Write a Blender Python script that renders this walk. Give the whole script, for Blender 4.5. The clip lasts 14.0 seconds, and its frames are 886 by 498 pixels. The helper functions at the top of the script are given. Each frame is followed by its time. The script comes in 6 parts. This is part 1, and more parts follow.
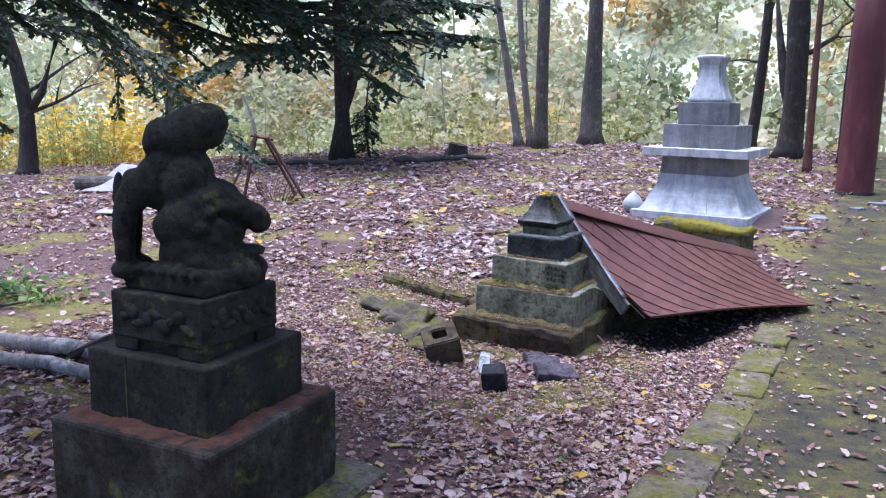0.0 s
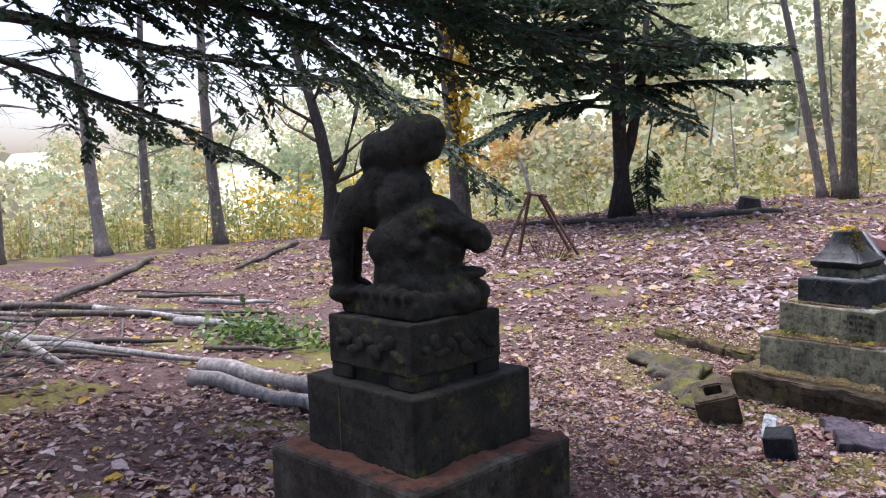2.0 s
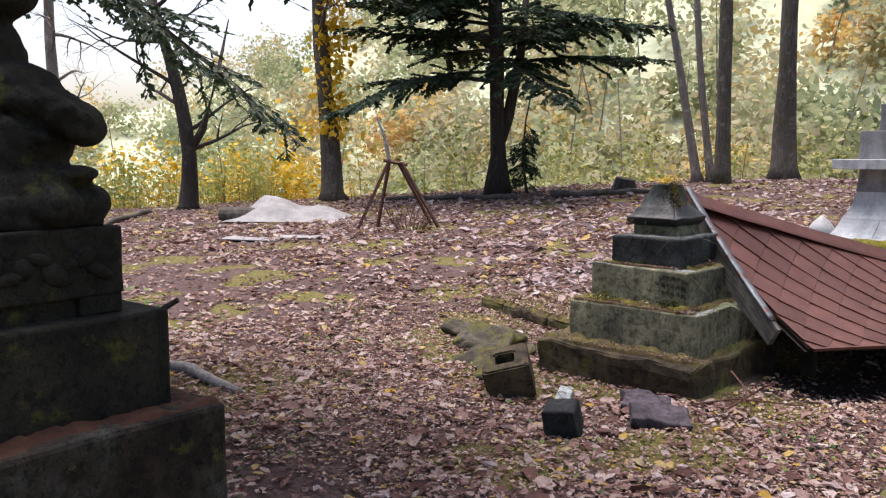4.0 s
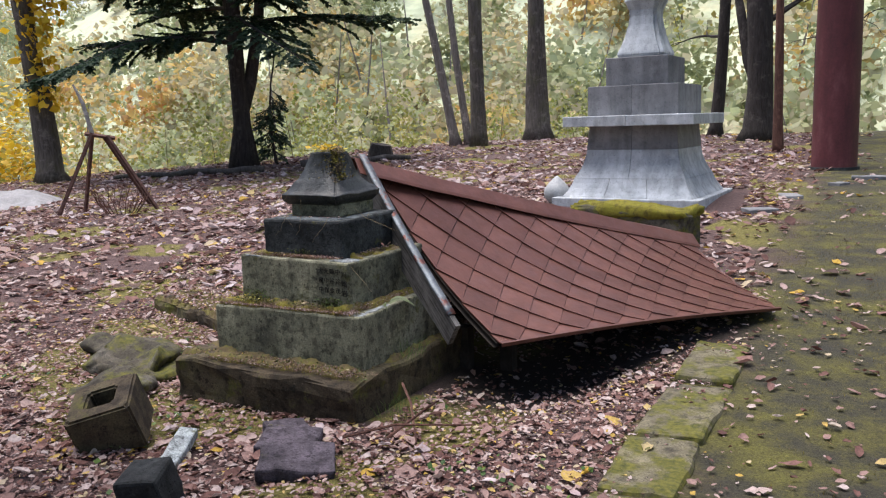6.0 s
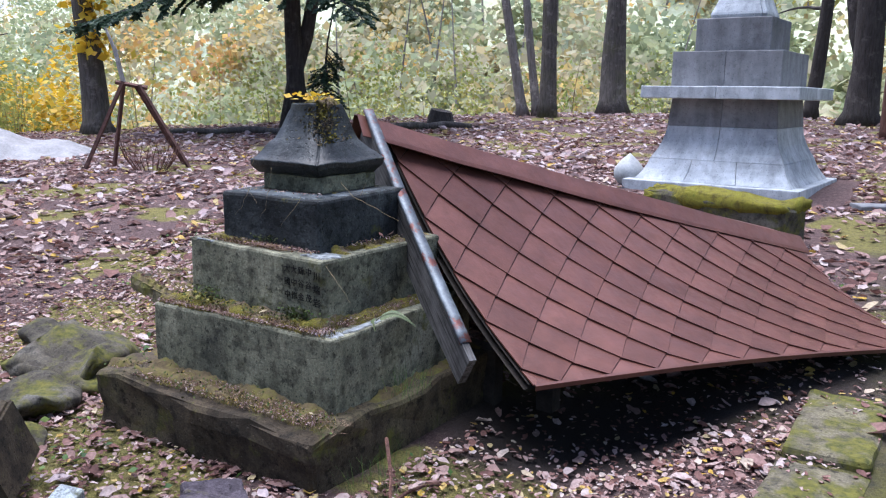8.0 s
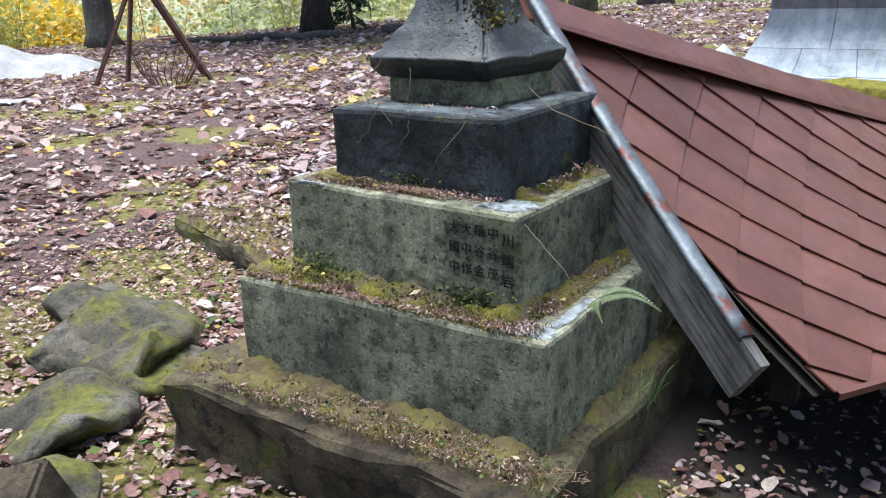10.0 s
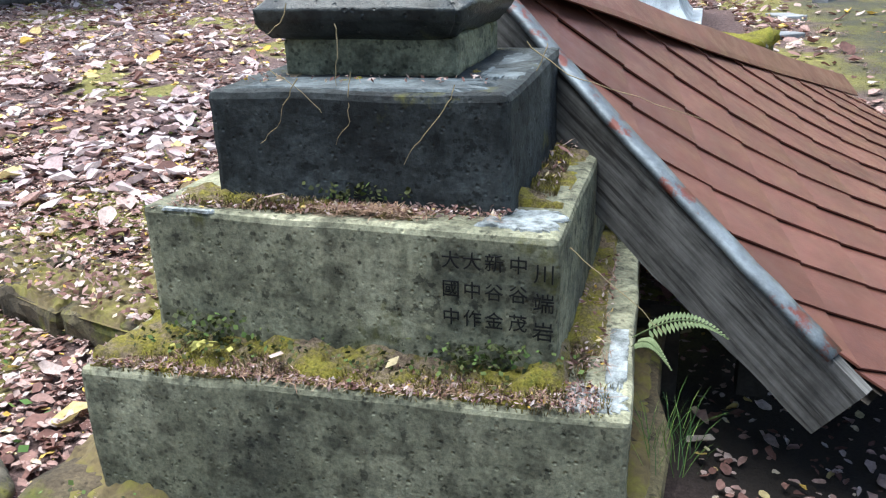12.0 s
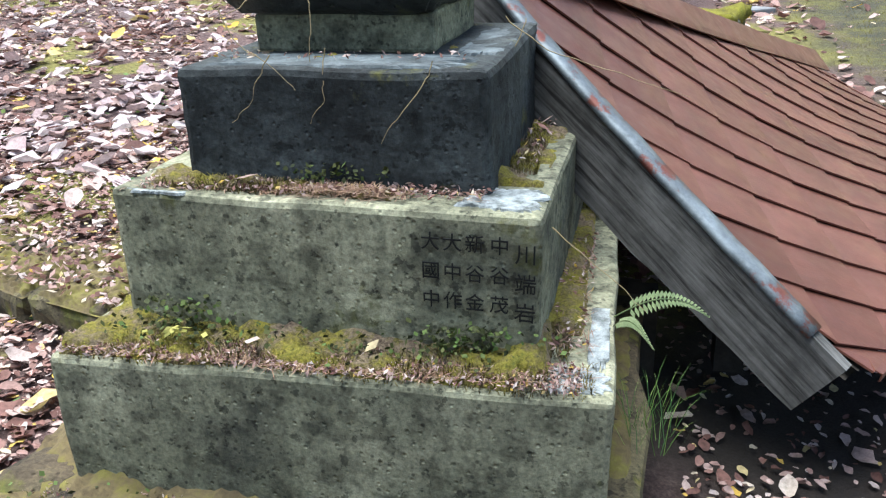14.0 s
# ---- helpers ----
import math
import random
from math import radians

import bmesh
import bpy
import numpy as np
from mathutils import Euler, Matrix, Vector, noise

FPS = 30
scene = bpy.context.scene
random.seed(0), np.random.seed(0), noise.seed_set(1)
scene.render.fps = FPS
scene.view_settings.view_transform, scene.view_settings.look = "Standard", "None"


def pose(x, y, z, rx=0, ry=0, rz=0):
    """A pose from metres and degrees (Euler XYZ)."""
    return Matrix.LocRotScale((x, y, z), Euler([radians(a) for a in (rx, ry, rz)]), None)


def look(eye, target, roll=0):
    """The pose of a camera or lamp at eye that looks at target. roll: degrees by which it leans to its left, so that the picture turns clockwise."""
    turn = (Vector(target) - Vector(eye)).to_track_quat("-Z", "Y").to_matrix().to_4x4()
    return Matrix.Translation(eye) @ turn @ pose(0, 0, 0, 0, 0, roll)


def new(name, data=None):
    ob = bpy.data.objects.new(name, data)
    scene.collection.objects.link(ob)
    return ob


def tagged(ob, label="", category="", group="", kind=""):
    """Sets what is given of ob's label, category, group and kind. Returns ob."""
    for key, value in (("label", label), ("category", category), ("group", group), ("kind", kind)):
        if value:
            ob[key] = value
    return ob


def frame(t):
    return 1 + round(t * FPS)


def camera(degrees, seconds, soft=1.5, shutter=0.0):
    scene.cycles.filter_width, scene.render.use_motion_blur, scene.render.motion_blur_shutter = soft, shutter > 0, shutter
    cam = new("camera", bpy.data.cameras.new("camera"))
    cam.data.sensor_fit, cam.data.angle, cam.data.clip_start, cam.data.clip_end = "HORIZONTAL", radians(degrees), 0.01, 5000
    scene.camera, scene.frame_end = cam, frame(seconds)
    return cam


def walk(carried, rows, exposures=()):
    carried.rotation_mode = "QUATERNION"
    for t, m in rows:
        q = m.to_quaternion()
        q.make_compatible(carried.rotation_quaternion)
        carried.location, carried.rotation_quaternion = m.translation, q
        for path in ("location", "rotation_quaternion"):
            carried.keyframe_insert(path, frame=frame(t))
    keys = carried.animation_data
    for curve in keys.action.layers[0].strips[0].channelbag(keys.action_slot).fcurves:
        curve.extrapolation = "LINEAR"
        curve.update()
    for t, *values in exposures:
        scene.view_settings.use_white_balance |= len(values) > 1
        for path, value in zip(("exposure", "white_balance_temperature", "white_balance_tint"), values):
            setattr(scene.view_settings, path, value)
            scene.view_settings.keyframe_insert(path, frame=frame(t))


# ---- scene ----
cam = camera(57.0, 14.0, soft=1.2)
PATH = [
    (0, (3.136, -7.98, 2.155), (2.19, -6.253, 1.802), 1.2),
    (0.5, (3.137, -7.953, 2.134), (2.037, -6.32, 1.778), 0.7),
    (1, (3.115, -7.832, 2.054), (1.871, -6.28, 1.844), -0.0),
    (1.5, (3.09, -7.624, 1.958), (1.719, -6.178, 1.784), -1.8),
    (2, (3.05, -7.389, 1.837), (1.548, -6.081, 1.655), -1.9),
    (4.5, (3.031, -5.496, 1.37), (1.765, -3.964, 1.143), -0.0),
    (5, (2.953, -5.053, 1.361), (1.759, -3.464, 1.136), -0.6),
    (5.5, (2.986, -4.716, 1.364), (1.877, -3.066, 1.148), -1.0),
    (6, (3.058, -4.269, 1.374), (2.133, -2.522, 1.072), -1.7),
    (6.5, (3.002, -3.845, 1.375), (2.114, -2.093, 1.002), -1.9),
    (7, (2.997, -3.459, 1.341), (2.115, -1.706, 0.957), 0.0),
    (7.5, (2.8, -3.179, 1.383), (1.756, -1.498, 1.094), -0.7),
    (8, (2.565, -2.908, 1.271), (1.508, -1.252, 0.9), 0.9),
    (8.5, (2.228, -2.707, 1.26), (1.078, -1.149, 0.757), -0.3),
    (11, (0.838, -1.927, 1.078), (0.08, -0.193, 0.433), -1.6),
    (11.5, (0.61, -1.807, 1.078), (0.073, -0.006, 0.395), -1.7),
    (12, (0.539, -1.752, 1.071), (0.066, 0.063, 0.376), -2.0),
    (12.5, (0.52, -1.741, 1.072), (0.07, 0.077, 0.372), -1.9),
    (13, (0.517, -1.74, 1.065), (0.069, 0.078, 0.363), -1.6),
    (13.5, (0.522, -1.738, 1.056), (0.073, 0.074, 0.338), -1.8),
    (14, (0.52, -1.725, 1.066), (0.115, 0.085, 0.318), -1.9),
]
EXPOSURES = [(0.0, 1.5, 5300, 22), (1.0, 1.4, 5400, 23), (2.0, 1.4, 6000, 22), (4.5, 1.1, 6650, 16), (5.5, 1.02, 6550, 14), (6.5, 1.25, 5950, 15), (7.5, 1.37, 5500, 18), (8.5, 1.5, 5600, 12), (11.0, 1.87, 5850, 4), (14.0, 2.0, 5850, 2)]
walk(cam, [(t, look(e, g, r)) for t, e, g, r in PATH], EXPOSURES)

# ---- world and sun: overcast autumn afternoon ----
world = bpy.data.worlds.new("world")
scene.world = world
world.use_nodes = True
wn = world.node_tree.nodes
sky = wn.new("ShaderNodeTexSky")
sky.sky_type, sky.sun_disc = "NISHITA", False
sky.sun_elevation, sky.sun_rotation = radians(66), radians(-50)
sky.dust_density, sky.air_density = 4.0, 1.0
world.node_tree.links.new(sky.outputs[0], wn["Background"].inputs[0])
wn["Background"].inputs[1].default_value = 0.105
sun = new("sun", bpy.data.lights.new("sun", "SUN"))
sun.data.energy, sun.data.angle, sun.data.color = 2.3, radians(40), (1.0, 0.98, 0.95)
sun.matrix_world = look((-2.2, -1.2, 12), (0, 0, 0))


# ---- materials ----
def material(name, rough=0.8, metal=0.0):
    m = bpy.data.materials.new(name)
    m.use_nodes = True
    b = m.node_tree.nodes["Principled BSDF"]
    b.inputs["Roughness"].default_value, b.inputs["Metallic"].default_value = rough, metal
    b.inputs["Specular IOR Level"].default_value = 0.3
    return m, m.node_tree, b


def coords(nt, kind="Object"):
    return nt.nodes.new("ShaderNodeTexCoord").outputs[kind]


def place(nt):
    return nt.nodes.new("ShaderNodeNewGeometry").outputs["Position"]


def noise_node(nt, vec, scale, detail=4.0, rough=0.6, stretch=None):
    if stretch:
        mp = nt.nodes.new("ShaderNodeMapping")
        mp.inputs["Scale"].default_value = stretch
        nt.links.new(vec, mp.inputs[0])
        vec = mp.outputs[0]
    n = nt.nodes.new("ShaderNodeTexNoise")
    n.inputs["Scale"].default_value, n.inputs["Detail"].default_value, n.inputs["Roughness"].default_value = scale, detail, rough
    nt.links.new(vec, n.inputs["Vector"])
    return n.outputs["Fac"]


def ramp(nt, fac, stops):
    r = nt.nodes.new("ShaderNodeValToRGB")
    el = r.color_ramp.elements
    while len(el) < len(stops):
        el.new(0.5)
    for e, (p, c) in zip(el, stops):
        e.position, e.color = p, (*c, 1) if len(c) == 3 else c
    nt.links.new(fac, r.inputs[0])
    return r.outputs[0]


def g3(v):
    return (v, v, v)


def mix(nt, fac, a, b, mode="MIX"):
    n = nt.nodes.new("ShaderNodeMixRGB")
    n.blend_type = mode
    for sock, v in zip(n.inputs, (fac, a, b)):
        if isinstance(v, (float, int)):
            sock.default_value = v
        elif isinstance(v, tuple):
            sock.default_value = (*v, 1)
        else:
            nt.links.new(v, sock)
    return n.outputs[0]


def bump(nt, b, height, strength=0.4, dist=0.01):
    n = nt.nodes.new("ShaderNodeBump")
    n.inputs["Strength"].default_value, n.inputs["Distance"].default_value = strength, dist
    nt.links.new(height, n.inputs["Height"])
    nt.links.new(n.outputs[0], b.inputs["Normal"])


def upward(nt, lo=0.5, hi=0.9):
    s = nt.nodes.new("ShaderNodeSeparateXYZ")
    nt.links.new(nt.nodes.new("ShaderNodeNewGeometry").outputs["Normal"], s.inputs[0])
    return ramp(nt, s.outputs[2], [(lo, g3(0)), (hi, g3(1))])


def stone(name, dark, mid, light, lichen, moss=0.0, scale=1.0, lichen_cut=0.62, rough=0.9, mottle=1.0):
    """Weathered stone or concrete: mottled, stained, pitted, with pale lichen and some moss."""
    m, nt, b = material(name, rough)
    v = place(nt)
    big = noise_node(nt, v, 2.2 * scale, 6, 0.65)
    col = ramp(nt, big, [(0.3, dark), (0.5, mid), (0.72, light)])
    spots = ramp(nt, noise_node(nt, v, 13 * scale, 3, 0.5), [(0.36, g3(0.35)), (0.5, g3(1))])
    col = mix(nt, 0.75 * mottle, col, spots, "MULTIPLY")
    streak = ramp(nt, noise_node(nt, v, 3 * scale, 4, 0.6, (3, 3, 0.5)), [(0.35, g3(0.5)), (0.6, g3(1.1))])
    col = mix(nt, 0.55, col, streak, "MULTIPLY")
    col = mix(nt, 0.7 * mottle, col, ramp(nt, noise_node(nt, v, 95, 4, 0.75), [(0.3, g3(0.3)), (0.7, g3(1.7))]), "MULTIPLY")
    blot = ramp(nt, noise_node(nt, v, 21 * scale, 5, 0.62), [(0.6, g3(1)), (0.63, g3(0.42))])
    col = mix(nt, mottle, col, blot, "MULTIPLY")
    dots = nt.nodes.new("ShaderNodeTexVoronoi")
    dots.inputs["Scale"].default_value = 38
    nt.links.new(v, dots.inputs["Vector"])
    col = mix(nt, 0.8, col, ramp(nt, dots.outputs["Distance"], [(0.10, g3(0.25)), (0.2, g3(1))]), "MULTIPLY")
    lic = ramp(nt, noise_node(nt, v, 5 * scale, 8, 0.75), [(lichen_cut, g3(0)), (lichen_cut + 0.08, g3(1))])
    col = mix(nt, lic, col, lichen)
    if moss:
        mm = ramp(nt, noise_node(nt, v, 4, 7, 0.7), [(0.62 - moss * 0.3, g3(0)), (0.72 - moss * 0.3, g3(1))])
        col = mix(nt, mm, col, ramp(nt, noise_node(nt, v, 30, 4), [(0.3, (0.035, 0.04, 0.01)), (0.7, (0.13, 0.12, 0.02))]))
    nt.links.new(col, b.inputs["Base Color"])
    vor = nt.nodes.new("ShaderNodeTexVoronoi")
    vor.inputs["Scale"].default_value = 45
    nt.links.new(v, vor.inputs["Vector"])
    pits = ramp(nt, vor.outputs["Distance"], [(0.08, g3(0)), (0.22, g3(1))])
    bump(nt, b, mix(nt, 0.5, noise_node(nt, v, 60, 6, 0.7), pits), 0.8, 0.008)
    return m


CONCRETE = stone("weathered_concrete", (0.06, 0.06, 0.045), (0.2, 0.195, 0.13), (0.33, 0.315, 0.215), (0.42, 0.42, 0.37), 0.05, 1.5, 0.68)
DARKCON = stone("damp_dark_concrete", (0.012, 0.013, 0.014), (0.028, 0.032, 0.033), (0.07, 0.077, 0.077), (0.16, 0.18, 0.185), 0.05, 1.5, 0.7)
BASECON = stone("mossy_base_concrete", (0.024, 0.019, 0.012), (0.07, 0.052, 0.031), (0.125, 0.108, 0.055), (0.2, 0.19, 0.15), 0.2, 1.0, 0.72)
GRANITE = stone("pale_granite", (0.30, 0.32, 0.33), (0.47, 0.49, 0.50), (0.58, 0.60, 0.61), (0.16, 0.18, 0.18), 0.0, 0.7, 0.7, 0.8, 0.3)
GRANITE2 = stone("grey_granite", (0.13, 0.13, 0.135), (0.2, 0.2, 0.205), (0.27, 0.265, 0.265), (0.09, 0.085, 0.085), 0.0, 0.7, 0.7, 0.8, 0.3)
STATUE = stone("dark_andesite", (0.010, 0.009, 0.0065), (0.023, 0.021, 0.0155), (0.037, 0.034, 0.025), (0.045, 0.045, 0.032), 0.08, 1.5, 0.72)
CAPSTONE = stone("wet_dark_cap_stone", (0.010, 0.011, 0.011), (0.03, 0.033, 0.032), (0.075, 0.08, 0.076), (0.18, 0.2, 0.2), 0.12, 1.5, 0.72, 0.42)
PLINTH = stone("stained_plinth", (0.008, 0.007, 0.006), (0.03, 0.022, 0.015), (0.075, 0.073, 0.062), (0.16, 0.165, 0.15), 0.1, 1.6, 0.66)
ROCK = stone("mossy_rock", (0.025, 0.022, 0.016), (0.07, 0.06, 0.042), (0.13, 0.12, 0.10), (0.22, 0.23, 0.23), 0.5, 1.3, 0.7)
SLATE = stone("dark_purple_slab", (0.035, 0.03, 0.037), (0.075, 0.062, 0.075), (0.12, 0.10, 0.12), (0.18, 0.17, 0.18), 0.02, 1.5, 0.74)
KERB = stone("mossy_kerb_stone", (0.06, 0.055, 0.04), (0.12, 0.105, 0.07), (0.17, 0.15, 0.09), (0.2, 0.19, 0.15), 0.55, 1.0, 0.73)
PALE = stone("pale_broken_stone", (0.2, 0.22, 0.23), (0.38, 0.42, 0.42), (0.5, 0.54, 0.55), (0.55, 0.58, 0.58), 0.1, 2, 0.7)


def make_moss():
    m, nt, b = material("moss", 0.95)
    v = place(nt)
    c = ramp(nt, noise_node(nt, v, 13, 6, 0.75), [(0.3, (0.08, 0.05, 0.035)), (0.42, (0.2, 0.15, 0.10)), (0.49, (0.15, 0.12, 0.04)), (0.58, (0.21, 0.18, 0.025)), (0.75, (0.11, 0.12, 0.025))])
    c = mix(nt, 0.8, c, ramp(nt, noise_node(nt, v, 160, 3, 0.7), [(0.3, g3(0.35)), (0.7, g3(1.5))]), "MULTIPLY")
    nt.links.new(c, b.inputs["Base Color"])
    bump(nt, b, noise_node(nt, v, 190, 4, 0.8), 0.9, 0.012)
    return m


MOSS = make_moss()


def make_bright_moss():
    m, nt, b = material("bright_moss", 0.95)
    v = place(nt)
    c = ramp(nt, noise_node(nt, v, 12, 5, 0.7), [(0.3, (0.07, 0.055, 0.012)), (0.55, (0.2, 0.18, 0.018)), (0.75, (0.14, 0.15, 0.02))])
    c = mix(nt, 0.7, c, ramp(nt, noise_node(nt, v, 130, 3, 0.7), [(0.3, g3(0.4)), (0.7, g3(1.4))]), "MULTIPLY")
    nt.links.new(c, b.inputs["Base Color"])
    bump(nt, b, noise_node(nt, v, 150, 4, 0.8), 0.9, 0.015)
    return m


BRIGHT_MOSS = make_bright_moss()


def make_ground():
    """Forest floor: red-brown litter with moss, a mossy lawn and worn path towards the east."""
    m, nt, b = material("forest_floor", 0.95)
    v = place(nt)
    litter = ramp(nt, noise_node(nt, v, 28, 6, 0.8), [(0.3, (0.035, 0.022, 0.02)), (0.48, (0.10, 0.06, 0.055)), (0.62, (0.17, 0.115, 0.105)), (0.78, (0.28, 0.21, 0.2))])
    moss = ramp(nt, noise_node(nt, v, 22, 5, 0.75), [(0.3, (0.085, 0.062, 0.026)), (0.5, (0.16, 0.14, 0.04)), (0.7, (0.22, 0.21, 0.055))])
    cover = nt.nodes.new("ShaderNodeAttribute")
    cover.attribute_name = "moss_cover"
    edge = mix(nt, 0.45, cover.outputs["Fac"], noise_node(nt, v, 9, 6, 0.75))
    patch = ramp(nt, edge, [(0.36, g3(0)), (0.52, g3(1))])
    bare = nt.nodes.new("ShaderNodeAttribute")
    bare.attribute_name = "roof_shade"
    s = nt.nodes.new("ShaderNodeSeparateXYZ")
    nt.links.new(v, s.inputs[0])
    col = mix(nt, patch, litter, moss)
    xs = nt.nodes.new("ShaderNodeMath")
    xs.operation = "MULTIPLY_ADD"
    nt.links.new(noise_node(nt, v, 1.3, 5, 0.7), xs.inputs[0])
    xs.inputs[1].default_value = 1.2
    nt.links.new(s.outputs[0], xs.inputs[2])
    east = nt.nodes.new("ShaderNodeMapRange")
    east.inputs["From Min"].default_value, east.inputs["From Max"].default_value = 2.5, 3.1
    nt.links.new(xs.outputs[0], east.inputs["Value"])
    lawn = ramp(nt, noise_node(nt, v, 2.4, 7, 0.75), [(0.36, (0.045, 0.042, 0.034)), (0.48, (0.062, 0.057, 0.033)), (0.58, (0.105, 0.097, 0.03)), (0.74, (0.165, 0.152, 0.032))])
    lawn = mix(nt, 0.7, lawn, ramp(nt, noise_node(nt, v, 60, 4, 0.8), [(0.3, g3(0.4)), (0.7, g3(1.5))]), "MULTIPLY")
    col = mix(nt, east.outputs[0], col, lawn)
    # near-black ground under the roof: its shade is painted into the colour
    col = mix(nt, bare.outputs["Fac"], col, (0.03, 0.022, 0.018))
    col = mix(nt, 0.7, col, ramp(nt, noise_node(nt, v, 110, 3, 0.8), [(0.3, g3(0.35)), (0.7, g3(1.5))]), "MULTIPLY")
    nt.links.new(col, b.inputs["Base Color"])
    bump(nt, b, noise_node(nt, v, 45, 6, 0.8), 0.9, 0.03)
    return m


GROUND = make_ground()


def island_mat(name, stops, rough=0.75, patch=None, trans=0.0, mottle=0.0):
    """Colours that change from leaf to leaf, and from place to place where patch is given."""
    m, nt, b = material(name, rough)
    fac = nt.nodes.new("ShaderNodeNewGeometry").outputs["Random Per Island"]
    if patch:
        n = ramp(nt, noise_node(nt, place(nt), patch, 3, 0.6), [(0.3, g3(0)), (0.7, g3(1))])
        fac = mix(nt, 0.8, fac, n)
    col = ramp(nt, fac, stops)
    if mottle:
        col = mix(nt, 0.8, col, ramp(nt, noise_node(nt, place(nt), mottle, 4, 0.7), [(0.3, g3(0.5)), (0.7, g3(1.3))]), "MULTIPLY")
    nt.links.new(col, b.inputs["Base Color"])
    if trans:
        t = nt.nodes.new("ShaderNodeBsdfTranslucent")
        nt.links.new(col, t.inputs[0])
        ms = nt.nodes.new("ShaderNodeMixShader")
        ms.inputs[0].default_value = trans
        nt.links.new(b.outputs[0], ms.inputs[1])
        nt.links.new(t.outputs[0], ms.inputs[2])
        nt.links.new(ms.outputs[0], nt.nodes["Material Output"].inputs[0])
    return m


LITTER = island_mat("fallen_leaf", [(0.0, (0.08, 0.036, 0.03)), (0.22, (0.18, 0.09, 0.074)), (0.48, (0.3, 0.19, 0.165)), (0.72, (0.4, 0.295, 0.265)), (0.88, (0.48, 0.4, 0.375)), (0.94, (0.44, 0.35, 0.17)), (1.0, (0.46, 0.29, 0.04))], 0.8, None, 0.2, 55)
PALE_LEAF = island_mat("pale_magnolia_leaf", [(0.0, (0.26, 0.17, 0.16)), (0.4, (0.40, 0.31, 0.31)), (1.0, (0.52, 0.45, 0.45))], 0.8, None, 0.2, 40)
NEEDLE = island_mat("fir_needles", [(0.0, (0.018, 0.04, 0.026)), (0.6, (0.04, 0.075, 0.042)), (1.0, (0.07, 0.105, 0.05))], 0.6, None, 0.3)
# lighter than real foliage: the far slope's open-sky brightness is in these colours
WOODS = island_mat("autumn_foliage_lightened", [(0.0, (0.22, 0.26, 0.18)), (0.25, (0.3, 0.35, 0.2)), (0.45, (0.4, 0.42, 0.24)), (0.6, (0.43, 0.39, 0.27)), (0.75, (0.55, 0.42, 0.15)), (0.86, (0.54, 0.31, 0.1)), (1.0, (0.4, 0.32, 0.29))], 0.8, 0.11, 0.5)
YELLOW = island_mat("yellow_leaves", [(0.0, (0.42, 0.25, 0.01)), (0.5, (0.62, 0.40, 0.02)), (1.0, (0.55, 0.45, 0.06))], 0.6, None, 0.35)
SHRUB = island_mat("shrub_leaves", [(0.0, (0.12, 0.17, 0.05)), (0.4, (0.26, 0.31, 0.08)), (0.75, (0.42, 0.38, 0.10)), (1.0, (0.28, 0.2, 0.13))], 0.7, 0.5, 0.3)
SEEDLING = island_mat("pale_yellow_seedling_leaf", [(0.0, (0.2, 0.19, 0.04)), (1.0, (0.36, 0.33, 0.09))], 0.7, None, 0.2)
CREEPER = island_mat("dark_creeper_leaf", [(0.0, (0.025, 0.03, 0.01)), (0.6, (0.06, 0.065, 0.016)), (1.0, (0.08, 0.13, 0.03))], 0.8)
WEED = island_mat("green_weeds", [(0.0, (0.03, 0.07, 0.02)), (0.6, (0.08, 0.15, 0.03)), (1.0, (0.2, 0.26, 0.06))], 0.6, None, 0.25)
DRYGRASS = island_mat("dry_stalks", [(0.0, (0.10, 0.075, 0.04)), (0.5, (0.22, 0.17, 0.09)), (1.0, (0.3, 0.24, 0.12))], 0.8)
STRAW = island_mat("pine_straw", [(0.0, (0.09, 0.045, 0.028)), (0.5, (0.2, 0.115, 0.075)), (1.0, (0.34, 0.24, 0.16))], 0.7)


def make_bark(name, dark, light, moss=0.0):
    m, nt, b = material(name, 0.9)
    v = place(nt)
    n = noise_node(nt, v, 9, 6, 0.7, (2.2, 2.2, 0.35))
    c = ramp(nt, n, [(0.3, dark), (0.7, light)])
    c = mix(nt, ramp(nt, noise_node(nt, v, 3.5, 5, 0.7), [(0.55, g3(0)), (0.68, g3(0.6))]), c, tuple(min(1, 1.9 * q) for q in light))
    if moss:
        c = mix(nt, ramp(nt, noise_node(nt, v, 2, 4), [(0.5, g3(0)), (0.7, g3(moss))]), c, (0.08, 0.085, 0.025))
    nt.links.new(c, b.inputs["Base Color"])
    bump(nt, b, n, 0.9, 0.03)
    return m


BARK = make_bark("grey_brown_bark", (0.04, 0.032, 0.028), (0.13, 0.115, 0.10), 0.4)
BARK_DARK = make_bark("dark_bark", (0.018, 0.015, 0.013), (0.065, 0.055, 0.05))
BARK_PALE = make_bark("pale_bark", (0.11, 0.095, 0.085), (0.27, 0.24, 0.215))
BARK_RED = make_bark("reddish_bark", (0.055, 0.025, 0.018), (0.15, 0.075, 0.055))
DEADWOOD = make_bark("bleached_log", (0.12, 0.11, 0.10), (0.38, 0.36, 0.34))


